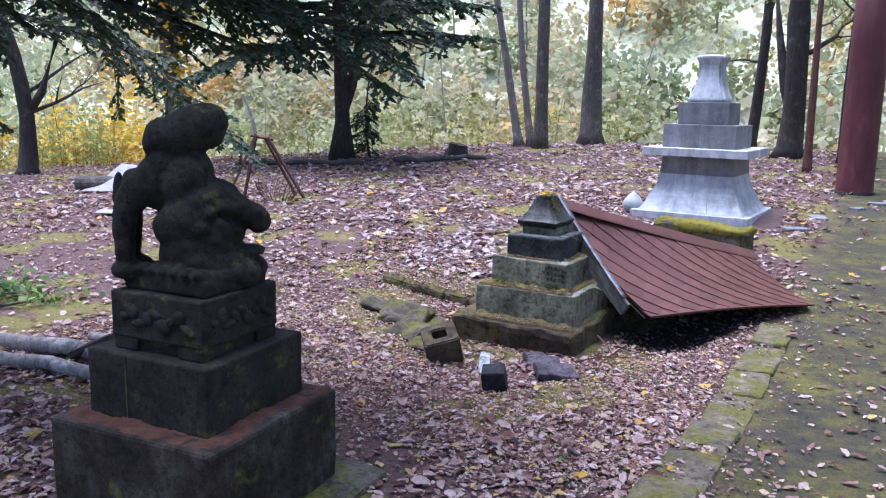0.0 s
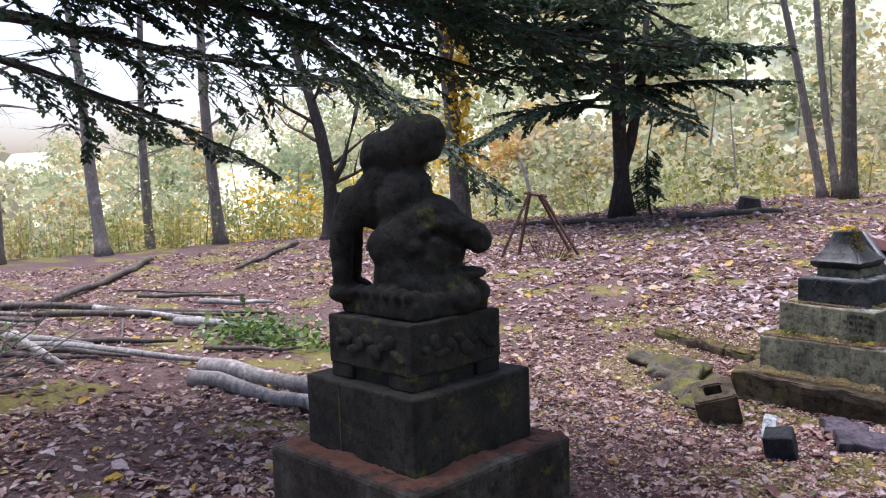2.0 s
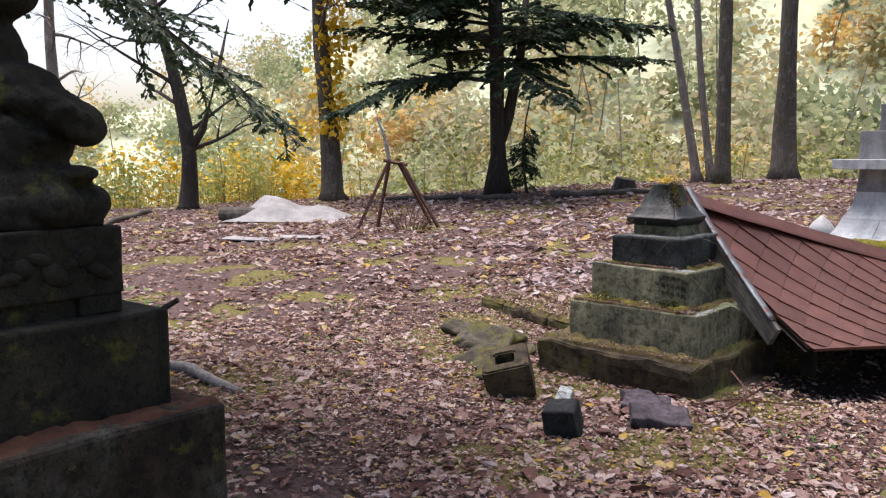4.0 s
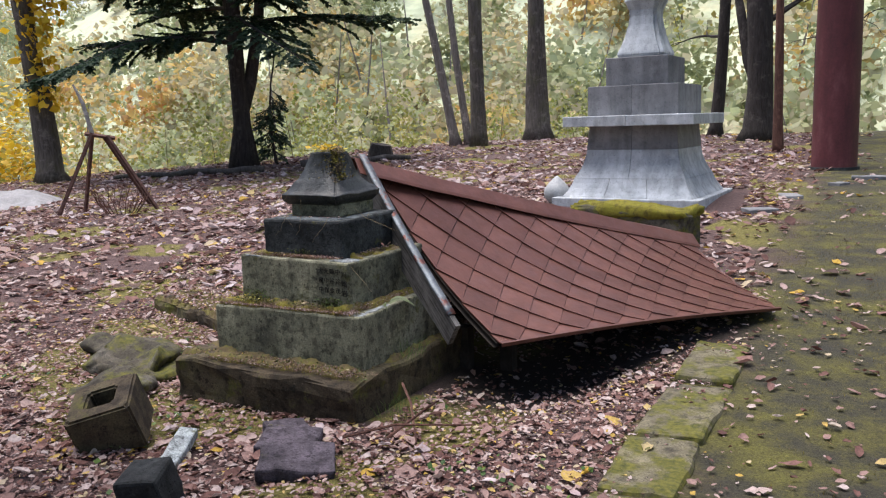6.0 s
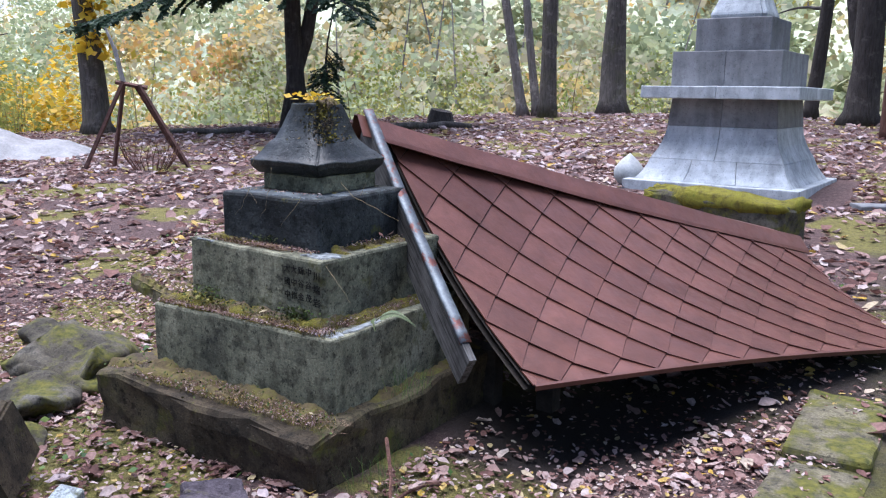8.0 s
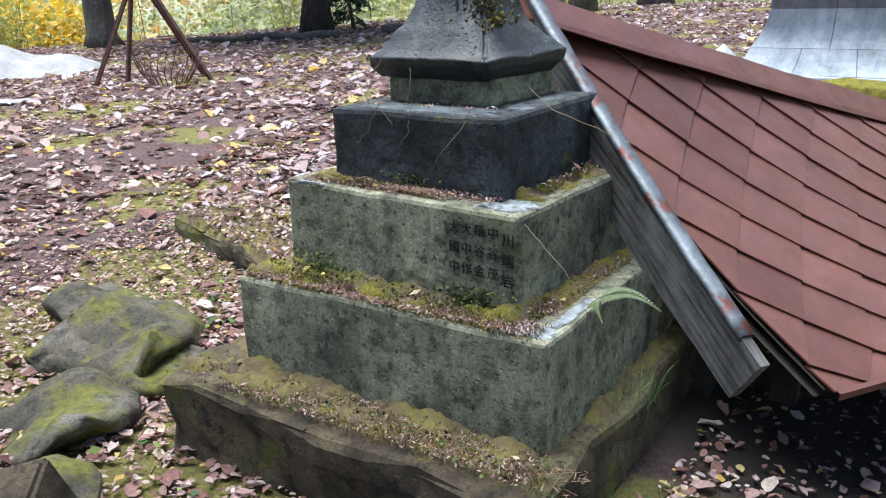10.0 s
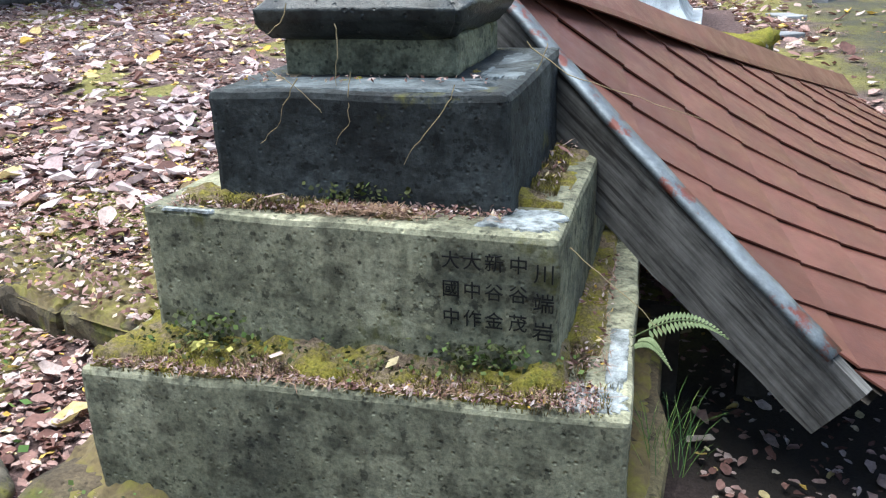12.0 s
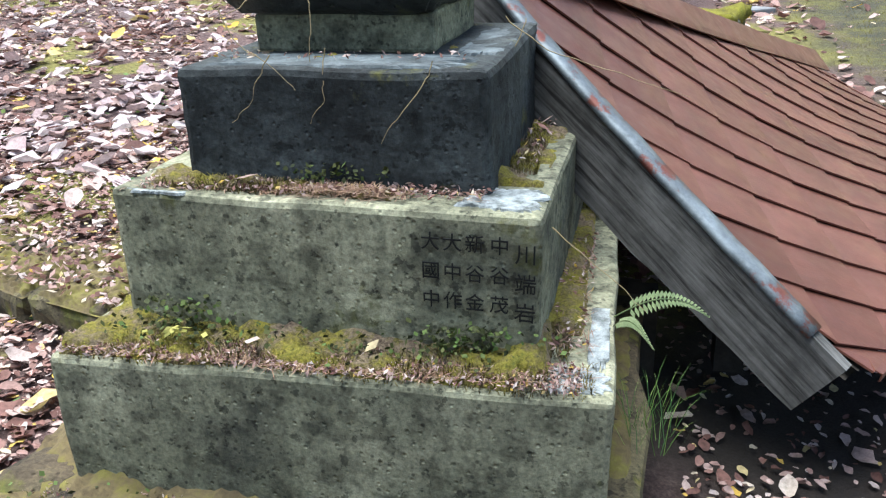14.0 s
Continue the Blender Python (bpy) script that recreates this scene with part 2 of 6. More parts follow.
def make_rust():
    m, nt, b = material("rust_brown_painted_sheet", 0.42, 0.25)
    v = place(nt)
    info = nt.nodes.new("ShaderNodeObjectInfo").outputs["Random"]
    base = ramp(nt, info, [(0.0, (0.1, 0.039, 0.028)), (0.5, (0.117, 0.047, 0.034)), (1.0, (0.138, 0.057, 0.042))])
    c = mix(nt, 0.8, base, ramp(nt, noise_node(nt, v, 5, 7, 0.75), [(0.3, g3(0.6)), (0.7, g3(1.3))]), "MULTIPLY")
    c = mix(nt, ramp(nt, noise_node(nt, v, 26, 6, 0.8), [(0.6, g3(0)), (0.72, g3(0.55))]), c, (0.075, 0.045, 0.042))
    nt.links.new(c, b.inputs["Base Color"])
    nt.links.new(ramp(nt, noise_node(nt, v, 9, 5), [(0.3, g3(0.3)), (0.7, g3(0.55))]), b.inputs["Roughness"])
    bump(nt, b, noise_node(nt, v, 14, 5, 0.7), 0.25, 0.01)
    return m


RUST = make_rust()


def plain(name, stops, scale=8, rough=0.7, metal=0.0, stretch=None, strength=0.3):
    m, nt, b = material(name, rough, metal)
    v = place(nt)
    n = noise_node(nt, v, scale, 6, 0.7, stretch)
    c = ramp(nt, n, stops)
    c = mix(nt, 0.4, c, ramp(nt, noise_node(nt, v, scale * 9, 4, 0.7), [(0.3, g3(0.55)), (0.7, g3(1.4))]), "MULTIPLY")
    nt.links.new(c, b.inputs["Base Color"])
    bump(nt, b, n, strength, 0.01)
    return m




def make_plank():
    """Grey timber whose grain runs along the sloping verge."""
    m, nt, b = material("weathered_grey_plank", 0.85)
    v = place(nt)
    d = Vector((1.06, -0.67, -0.89)).normalized()
    u = d.cross(Vector((0.5, 0.86, 0))).normalized()
    comb = nt.nodes.new("ShaderNodeCombineXYZ")
    for k, (ax, f) in enumerate(((d, 4.0), (u, 60.0), (d.cross(u), 60.0))):
        dot = nt.nodes.new("ShaderNodeVectorMath")
        dot.operation = "DOT_PRODUCT"
        nt.links.new(v, dot.inputs[0])
        dot.inputs[1].default_value = ax * f
        nt.links.new(dot.outputs["Value"], comb.inputs[k])
    grain = noise_node(nt, comb.outputs[0], 1.0, 6, 0.65)
    c = ramp(nt, grain, [(0.36, (0.018, 0.016, 0.015)), (0.46, (0.07, 0.066, 0.062)), (0.7, (0.15, 0.143, 0.137))])
    c = mix(nt, 0.8, c, ramp(nt, noise_node(nt, v, 6, 5, 0.7), [(0.32, g3(0.35)), (0.65, g3(1.3))]), "MULTIPLY")
    nt.links.new(c, b.inputs["Base Color"])
    bump(nt, b, grain, 0.45, 0.004)
    return m


GREYWOOD = make_plank()
FERN = plain("pale_fern_green", [(0.3, (0.08, 0.11, 0.045)), (0.6, (0.14, 0.17, 0.075)), (0.75, (0.22, 0.13, 0.07))], 22, 0.6)
OLD_MOSS = plain("brown_old_moss", [(0.3, (0.04, 0.028, 0.016)), (0.48, (0.10, 0.075, 0.035)), (0.6, (0.12, 0.105, 0.025)), (0.75, (0.16, 0.12, 0.07))], 9, 0.95, 0, None, 0.9)
DARKWOOD = plain("dark_roof_timber", [(0.3, (0.012, 0.01, 0.008)), (0.7, (0.05, 0.04, 0.032))], 9, 0.9)
ZINC = plain("peeling_galvanised_edging", [(0.42, (0.12, 0.04, 0.03)), (0.47, (0.09, 0.10, 0.11)), (0.65, (0.17, 0.19, 0.205))], 8, 0.5, 0.3)
REDPAINT = plain("faded_red_paint", [(0.3, (0.05, 0.013, 0.015)), (0.55, (0.09, 0.022, 0.025)), (0.8, (0.15, 0.055, 0.058))], 3, 0.6, 0, (1, 1, 0.3))
RUSTIRON = plain("rusted_iron", [(0.3, (0.05, 0.025, 0.02)), (0.7, (0.16, 0.085, 0.07))], 12, 0.8, 0.3)
TARP = plain("grey_white_tarpaulin", [(0.3, (0.17, 0.165, 0.165)), (0.7, (0.34, 0.33, 0.325))], 3, 0.6)
CERAMIC = plain("pale_stone_jewel", [(0.3, (0.25, 0.26, 0.26)), (0.7, (0.42, 0.43, 0.43))], 6, 0.6)
# near black, so that the letters' colour carries the shade of cut grooves
GROOVE_SHADE = plain("painted_groove_shade", [(0.3, (0.003, 0.003, 0.003)), (0.7, (0.010, 0.010, 0.009))], 20, 0.95)
PIPE = plain("dull_metal_pipe", [(0.3, (0.08, 0.1, 0.1)), (0.7, (0.22, 0.26, 0.26))], 12, 0.5, 0.5)
# hill colours raised so that they carry distant daylight and haze
HILL = plain("wooded_hillside_lightened", [(0.3, (0.36, 0.41, 0.29)), (0.5, (0.47, 0.51, 0.35)), (0.65, (0.56, 0.52, 0.33)), (0.8, (0.52, 0.43, 0.34))], 0.16, 0.95, 0, None, 0.8)
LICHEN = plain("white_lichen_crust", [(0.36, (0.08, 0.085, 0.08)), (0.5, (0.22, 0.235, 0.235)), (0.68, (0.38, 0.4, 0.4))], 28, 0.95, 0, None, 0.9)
# blue-grey skylight on the upper tier's top, put into a pale colour
TOP_LIGHT = plain("blue_grey_top_light", [(0.34, (0.035, 0.04, 0.042)), (0.5, (0.07, 0.08, 0.085)), (0.68, (0.14, 0.16, 0.17))], 16, 0.9, 0, None, 0.8)


# ---- mesh helpers ----
def part(name, bm, mat, parent=None, label="", smooth=False):
    """Links a bmesh as one mesh object, under a thing or a part."""
    me = bpy.data.meshes.new(name)
    bm.to_mesh(me)
    bm.free()
    me.materials.append(mat)
    if smooth:
        me.polygons.foreach_set("use_smooth", [True] * len(me.polygons))
    ob = new(name, me)
    if parent:
        ob.parent = parent
    if label:
        tagged(ob, label)
    return ob


def thing(name, m, label, category, group="", kind=""):
    ob = new(name)
    ob.matrix_world = m
    return tagged(ob, label, category, group, kind)


def arrays(name, verts, faces, mat, parent=None):
    """A mesh from arrays of vertices (n, 3) and faces of one size (k, 3 or 4)."""
    me = bpy.data.meshes.new(name)
    k = faces.shape[1]
    me.vertices.add(len(verts))
    me.vertices.foreach_set("co", np.ascontiguousarray(verts, dtype=np.float32).ravel())
    me.loops.add(faces.size)
    me.loops.foreach_set("vertex_index", faces.astype(np.int32).ravel())
    me.polygons.add(len(faces))
    me.polygons.foreach_set("loop_start", np.arange(0, faces.size, k, dtype=np.int32))
    me.update(calc_edges=True)
    me.materials.append(mat)
    ob = new(name, me)
    if parent:
        ob.parent = parent
    return ob


def rough_box(sx, sy, sz, amp=0.006, bev=0.012, cuts=6, seed=0.0, taper=1.0):
    """A block with worn edges, standing on z = 0."""
    bm = bmesh.new()
    bmesh.ops.create_cube(bm, size=1)
    for v in bm.verts:
        k = taper if v.co.z > 0 else 1
        v.co = Vector((v.co.x * sx * k, v.co.y * sy * k, (v.co.z + 0.5) * sz))
    if cuts:
        bmesh.ops.bevel(bm, geom=list(bm.edges), offset=bev, segments=2, profile=0.5, affect="EDGES")
        long = [e for e in bm.edges if e.calc_length() > max(sx, sy, sz) / cuts]
        for _ in range(3):
            if long:
                bmesh.ops.subdivide_edges(bm, edges=long, cuts=1, use_grid_fill=True)
            long = [e for e in bm.edges if e.calc_length() > max(sx, sy, sz) / cuts]
    for v in bm.verts:
        v.co += noise.noise_vector(v.co * 5 + Vector((seed, seed * 2, 0))) * amp + noise.noise_vector(v.co * 18 + Vector((0, seed, seed))) * amp * 0.5
    return bm


def box(sx, sy, sz, z0=0.0, x0=0.0, y0=0.0):
    bm = bmesh.new()
    bmesh.ops.create_cube(bm, size=1)
    for v in bm.verts:
        v.co = Vector((v.co.x * sx + x0, v.co.y * sy + y0, (v.co.z + 0.5) * sz + z0))
    return bm


def tube_into(bm, pts, radii, sides=8, cap=True):
    """A tapered tube through pts."""
    rings = []
    for i, p in enumerate(pts):
        a, b2 = pts[max(0, i - 1)], pts[min(len(pts) - 1, i + 1)]
        d = (Vector(b2) - Vector(a)).normalized()
        u = d.cross(Vector((0.31, 0.17, 0.93)) if abs(d.z) < 0.95 else Vector((1, 0, 0))).normalized()
        w = d.cross(u)
        ring = []
        for k in range(sides):
            an = 2 * math.pi * k / sides
            ring.append(bm.verts.new(Vector(p) + (u * math.cos(an) + w * math.sin(an)) * radii[i]))
        rings.append(ring)
    for r0, r1 in zip(rings, rings[1:]):
        for k in range(sides):
            bm.faces.new((r0[k], r0[(k + 1) % sides], r1[(k + 1) % sides], r1[k]))
    if cap:
        bm.faces.new(rings[-1])
        bm.faces.new(rings[0][::-1])


def tube(pts, radii, sides=8):
    bm = bmesh.new()
    tube_into(bm, [Vector(p) for p in pts], radii if isinstance(radii, (list, tuple)) else [radii] * len(pts), sides)
    return bm


def rings_square(levels, seg=1):
    """A square-plan solid from (half width, z) levels."""
    bm = bmesh.new()
    rs = []
    for h, z in levels:
        rs.append([bm.verts.new((x * h, y * h, z)) for x, y in ((-1, -1), (1, -1), (1, 1), (-1, 1))])
    for a, b2 in zip(rs, rs[1:]):
        for k in range(4):
            bm.faces.new((a[k], a[(k + 1) % 4], b2[(k + 1) % 4], b2[k]))
    bm.faces.new(rs[-1])
    bm.faces.new(rs[0][::-1])
    return bm


def quads_cloud(centres, size, rng, flat=0.0, aspect=0.6):
    """Leaf quads at the given centres, turned at random; flat: how level they lie."""
    n = len(centres)
    a = rng.normal(size=(n, 3))
    nrm = rng.normal(size=(n, 3))
    nrm[:, 2] = np.abs(nrm[:, 2]) + flat
    nrm /= np.linalg.norm(nrm, axis=1)[:, None]
    u = np.cross(nrm, a)
    u /= np.linalg.norm(u, axis=1)[:, None]
    w = np.cross(nrm, u)
    s = (size * rng.uniform(0.6, 1.4, n))[:, None]
    c = np.asarray(centres)
    v = np.stack([c - u * s * 0.5, c + w * s * 0.5 * aspect, c + u * s * 0.5, c - w * s * 0.5 * aspect], 1).reshape(-1, 3)
    f = np.arange(n * 4).reshape(-1, 4)
    return v, f


# ---- ground ----
def edge_side(x, y):
    """Metres beyond the crest of the bank, which runs past the line of trees."""
    return -0.81 * (x + 17.5) + 0.586 * (y - 5.9)


def height(x, y):
    z = -0.26 + 0.052 * np.maximum(0, y) + 0.07 * np.maximum(0, -1.5 - y)
    # the hollow by the roof is added to deepen the darkness beneath it
    z = np.minimum(z, 0.75) - 0.2 * np.exp(-((x - 1.15) / 0.5) ** 2 - ((y - 0.9) / 0.75) ** 2)
    s = np.minimum(edge_side(x, y), 200)
    s2 = np.maximum(0, y - 24.0)
    s = np.maximum(s, s2)
    z = z - 0.55 * np.clip(s - 1.2, 0, 14)
    return z


def moss_cover(x, y):
    """How mossy the ground is, 0 to 1: patches, more of them round the stepped monument."""
    q = np.array([noise.fractal(Vector((a * 0.75 + 7, b * 0.75, 3)), 1.0, 2.0, 4) for a, b in zip(np.ravel(x), np.ravel(y))]).reshape(np.shape(x))
    q = q + 0.12 * np.exp(-((x + 1.2) / 2.6) ** 2 - ((y + 0.3) / 3.2) ** 2) - 0.14
    return np.clip((q + 0.05) / 0.3, 0, 1)


def roof_shade(x, y):
    """Where the shade under the fallen roof is painted into the ground, 0 to 1."""
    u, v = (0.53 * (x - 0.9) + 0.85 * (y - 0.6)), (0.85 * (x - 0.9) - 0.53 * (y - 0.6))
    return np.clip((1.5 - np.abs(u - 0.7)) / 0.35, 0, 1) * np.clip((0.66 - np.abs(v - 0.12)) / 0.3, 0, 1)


def make_ground_sheet():
    xs = np.concatenate([np.linspace(-400, -34, 12), np.linspace(-30, -8, 45), np.linspace(-7.6, 6, 90), np.linspace(6.5, 30, 20), np.linspace(40, 400, 10)])
    ys = np.concatenate([np.linspace(-400, -20, 10), np.linspace(-16, -8.5, 12), np.linspace(-8, 6, 95), np.linspace(6.4, 30, 60), np.linspace(36, 400, 14)])
    gx, gy = np.meshgrid(xs, ys)
    gz = height(gx, gy)
    bumps = np.array([noise.fractal(Vector((a * 0.9, b * 0.9, 0)), 1.0, 2.0, 4) for a, b in zip(gx.ravel(), gy.ravel())]).reshape(gx.shape)
    gz = gz + bumps * 0.035
    n, m = gx.shape
    idx = np.arange(n * m).reshape(n, m)
    faces = np.stack([idx[:-1, :-1], idx[:-1, 1:], idx[1:, 1:], idx[1:, :-1]], -1).reshape(-1, 4)
    ob = arrays("ground", np.stack([gx, gy, gz], -1).reshape(-1, 3), faces, GROUND)
    ob.data.polygons.foreach_set("use_smooth", [True] * len(ob.data.polygons))
    for name, fn in (("moss_cover", moss_cover), ("roof_shade", roof_shade)):
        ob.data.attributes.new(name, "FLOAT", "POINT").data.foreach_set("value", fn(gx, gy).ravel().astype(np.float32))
    return tagged(ob, "forest floor with leaf litter, moss and a worn path", "ground", kind="structure")


make_ground_sheet()


def gz(x, y):
    return float(height(np.array(float(x)), np.array(float(y)))) + noise.fractal(Vector((x * 0.9, y * 0.9, 0)), 1.0, 2.0, 4) * 0.035


# ---- far hillside beyond the bank ----
def hill_z(x, y):
    ang = np.degrees(np.arctan2(-(x - 2), y + 5))
    d = np.hypot(x - 2, y + 5)
    steep = np.interp(ang, [-60, 0, 25, 40, 52, 62, 80, 120], [0.55, 0.6, 0.55, 0.42, 0.27, 0.17, 0.13, 0.13])
    start = np.interp(ang, [-60, 0, 30, 60, 120], [34, 34, 34, 42, 50])
    return -7 + np.clip(d - start, 0, 95) * steep + 1.5 * np.sin(x * 0.11) * np.cos(y * 0.13)


def make_hill():
    an = np.radians(np.linspace(-75, 125, 90))
    ds = np.linspace(28, 160, 50)
    A, D = np.meshgrid(an, ds)
    X, Y = 2 - np.sin(A) * D, -5 + np.cos(A) * D
    Z = hill_z(X, Y)
    n, m = X.shape
    idx = np.arange(n * m).reshape(n, m)
    faces = np.stack([idx[:-1, :-1], idx[1:, :-1], idx[1:, 1:], idx[:-1, 1:]], -1).reshape(-1, 4)
    tagged(arrays("backdrop", np.stack([X, Y, Z], -1).reshape(-1, 3), faces, HILL), "far wooded hillside in autumn colours, paled with painted daylight and haze", "hillside", kind="structure")
    rng = np.random.default_rng(5)
    cs = []
    for _ in range(900):
        a = math.radians(rng.uniform(-48, 100))
        d = 34 + 95 * rng.uniform(0, 1) ** 1.6
        x, y = 2 - math.sin(a) * d, -5 + math.cos(a) * d
        z = float(hill_z(np.array(x), np.array(y)))
        r = rng.uniform(1.4, 3.4)
        k = int(150 + 60 * r)
        dirs = rng.normal(size=(k, 3))
        dirs /= np.linalg.norm(dirs, axis=1)[:, None]
        rad = rng.uniform(0.45, 1.0, k)[:, None] * (1 + 0.3 * np.sin(dirs[:, :1] * 5 + _) * np.cos(dirs[:, 1:2] * 4))
        cs.append(np.array([x, y, z + r * 1.1]) + dirs * rad * np.array([r, r, r * rng.uniform(0.9, 1.5)]))
    v, f = quads_cloud(np.concatenate(cs), 0.5, rng, 0.2, 0.75)
    tagged(arrays("hillside_woods", v, f, WOODS), "autumn woods in green and yellow, far brightness painted in", "woods", kind="stuff")
    # bare trunks among them
    bm = bmesh.new()
    for _ in range(45):
        a = math.radians(rng.uniform(-45, 95))
        d = rng.uniform(31, 70)
        x, y = 2 - math.sin(a) * d, -5 + math.cos(a) * d
        z = float(hill_z(np.array(x), np.array(y)))
        h = rng.uniform(5, 10)
        lx, ly = rng.uniform(-1.5, 1.5, 2)
        tube_into(bm, [Vector((x, y, z)), Vector((x + lx * 0.4, y + ly * 0.4, z + h * 0.5)), Vector((x + lx, y + ly, z + h))], [0.09, 0.06, 0.02], 5)
    tagged(part("hillside_trunks", bm, BARK_PALE), "thin pale trunks on the far slope", "trees", kind="stuff")


make_hill()


# ---- trees ----
def trunk_points(x, y, h, lean=(0, 0), bend=0.12, seed=0, z=None):
    z0 = gz(x, y) - 0.1 if z is None else z
    out = []
    for i in range(9):
        t = i / 8
        out.append(Vector((lean[0] * t * h + bend * math.sin(t * 4 + seed), lean[1] * t * h + bend * math.cos(t * 3.3 + seed) - bend * math.cos(seed), t * h)))
    off = out[0].copy()
    return [p - off for p in out], Vector((x, y, z0))


def limb_into(bm, start, direction, length, r, rng, depth=0, droop=0.1):
    d = Vector(direction).normalized()
    pts, rad = [Vector(start)], [r]
    p = Vector(start)
    for i in range(6):
        d = (d + Vector(rng.normal(size=3)) * 0.16 + Vector((0, 0, -droop * 0.3))).normalized()
        p = p + d * length / 6
        pts.append(p.copy())
        rad.append(r * (1 - 0.85 * (i + 1) / 6))
        if depth < 2 and i > 0 and rng.random() < 0.75:
            side = (d + Vector(rng.normal(size=3)) * 0.7).normalized()
            limb_into(bm, p, side, length * rng.uniform(0.3, 0.55), rad[-1] * 0.7, rng, depth + 1, droop)
    tube_into(bm, pts, rad, 5 if depth else 6)


def tree(x, y, h, r, mat, lean=(0, 0), bend=0.12, seed=0, limbs=6, limb_from=0.35, limb_len=2.5, leaves=0, leaf_mat=None, leaf_low=0.25, label="", flare=1.6, leaf_size=0.12, fork=None):
    rng = np.random.default_rng(seed + 11)
    pts, base = trunk_points(x, y, h, lean, bend, seed)
    ob = thing("tree", Matrix.Translation(base), label, "tree")
    rad = [r * (flare if i == 0 else 1.0) * (1 - 0.6 * i / 8) for i in range(9)]
    pts.insert(1, pts[0].lerp(pts[1], 0.3))
    rad.insert(1, r * 1.08)
    bm = bmesh.new()
    tube_into(bm, pts, rad, 14)
    for v in bm.verts:
        v.co += noise.noise_vector(v.co * 2.2 + Vector((seed, 0, 0))) * r * 0.25
    part("trunk", bm, mat, ob, smooth=True)
    if fork:
        z0, d, ln, fr = fork
        bm = bmesh.new()
        i = min(8, int(z0 / h * 8) + 1)
        s = pts[i]
        tube_into(bm, [s - Vector(d) * 0.2, s + Vector(d) * ln * 0.35 + Vector((0, 0, 0)), s + Vector(d) * ln * 0.7 + Vector((0, 0, ln * 0.25)), s + Vector(d) * ln + Vector((0, 0, ln * 0.6))], [fr, fr * 0.85, fr * 0.55, fr * 0.12], 10)
        part("fork", bm, mat, ob, smooth=True)
    if limbs:
        tips = []
        for k in range(limbs):
            bm = bmesh.new()
            t = limb_from + (1 - limb_from) * (k + rng.random() * 0.6) / limbs
            q = min(t * 9, 8.99)
            p = pts[int(q)].lerp(pts[int(q) + 1], q % 1)
            a = rng.uniform(0, 2 * math.pi)
            limb_into(bm, p, (math.cos(a), math.sin(a), rng.uniform(0.15, 0.8)), limb_len * rng.uniform(0.6, 1.3) * (1.15 - 0.5 * t), r * 0.28, rng)
            tips += [v.co.copy() for v in bm.verts]
            part("limb", bm, mat, ob)
        if leaves:
            pick = rng.integers(0, len(tips), leaves)
            cs = np.array([tips[i] for i in pick]) + rng.normal(size=(leaves, 3)) * 0.16
            v, f = quads_cloud(cs, leaf_size, rng, 0.3, 0.7)
            arrays("crown", v, f, leaf_mat, ob)
    return ob


def fir_spray(bm_wood, cs, us, start, direction, length, rng, droop=0.25, fan=0.5):
    """A flat bough: a main stem, side twigs, and needle blades along them, gathered in cs (centres) and us (their run)."""
    d = Vector(direction).normalized()
    p = Vector(start)
    steps = max(6, int(length / 0.16))
    pts, rad = [p.copy()], [0.012 + 0.012 * length]
    for i in range(steps):
        t = i / steps
        d = (d + Vector(rng.normal(size=3)) * 0.05 + Vector((0, 0, -droop / steps))).normalized()
        p = p + d * length / steps
        pts.append(p.copy())
        rad.append((0.012 + 0.012 * length) * (1 - 0.9 * (i + 1) / steps))
        if t > 0.12:
            side = d.cross(Vector((0, 0, 1))).normalized()
            for sgn in (-1, 1):
                ln = min(1.15, length * fan * (1.05 - t)) * rng.uniform(0.45, 1.0) + 0.12
                td = (d * 0.75 + side * sgn + Vector((0, 0, rng.uniform(-0.3, 0.08)))).normalized()
                k = max(3, int(ln / 0.05))
                q = p.copy()
                for j in range(k):
                    td = (td + Vector((0, 0, -0.012)) + Vector(rng.normal(size=3)) * 0.05).normalized()
                    q = q + td * ln / k
                    cs.append(q[:]), us.append(td[:])
                    if j > 1 and rng.random() < 0.7:
                        for s3 in (-1, 1):
                            tw = (td * 0.8 + td.cross(Vector((0, 0, 1))) * s3 * 0.9 + Vector((0, 0, rng.uniform(-0.35, 0.05)))).normalized()
                            for e in range(int(rng.uniform(1, 4))):
                                cs.append((q + tw * 0.045 * (e + 0.6))[:]), us.append(tw[:])
                tube_into(bm_wood, [p, p.lerp(q, 0.5) + Vector((0, 0, 0.01)), q], [0.006, 0.004, 0.002], 3, False)
    tube_into(bm_wood, pts, rad, 5)


def needle_mesh(name, cs, us, rng, parent, length=0.075, width=0.034):
    c, u = np.array(cs), np.array(us)
    n = len(c)
    up = rng.normal(size=(n, 3)) * 0.45 + np.array([0, 0, 1.0])
    w = np.cross(u, up)
    w /= np.linalg.norm(w, axis=1)[:, None] + 1e-9
    L = (length * rng.uniform(0.7, 1.3, n))[:, None]
    W = (width * rng.uniform(0.6, 1.3, n))[:, None]
    v = np.stack([c - u * L * 0.5, c + w * W, c + u * L * 0.55, c - w * W], 1).reshape(-1, 3)
    return arrays(name, v, np.arange(n * 4).reshape(-1, 4), NEEDLE, parent)


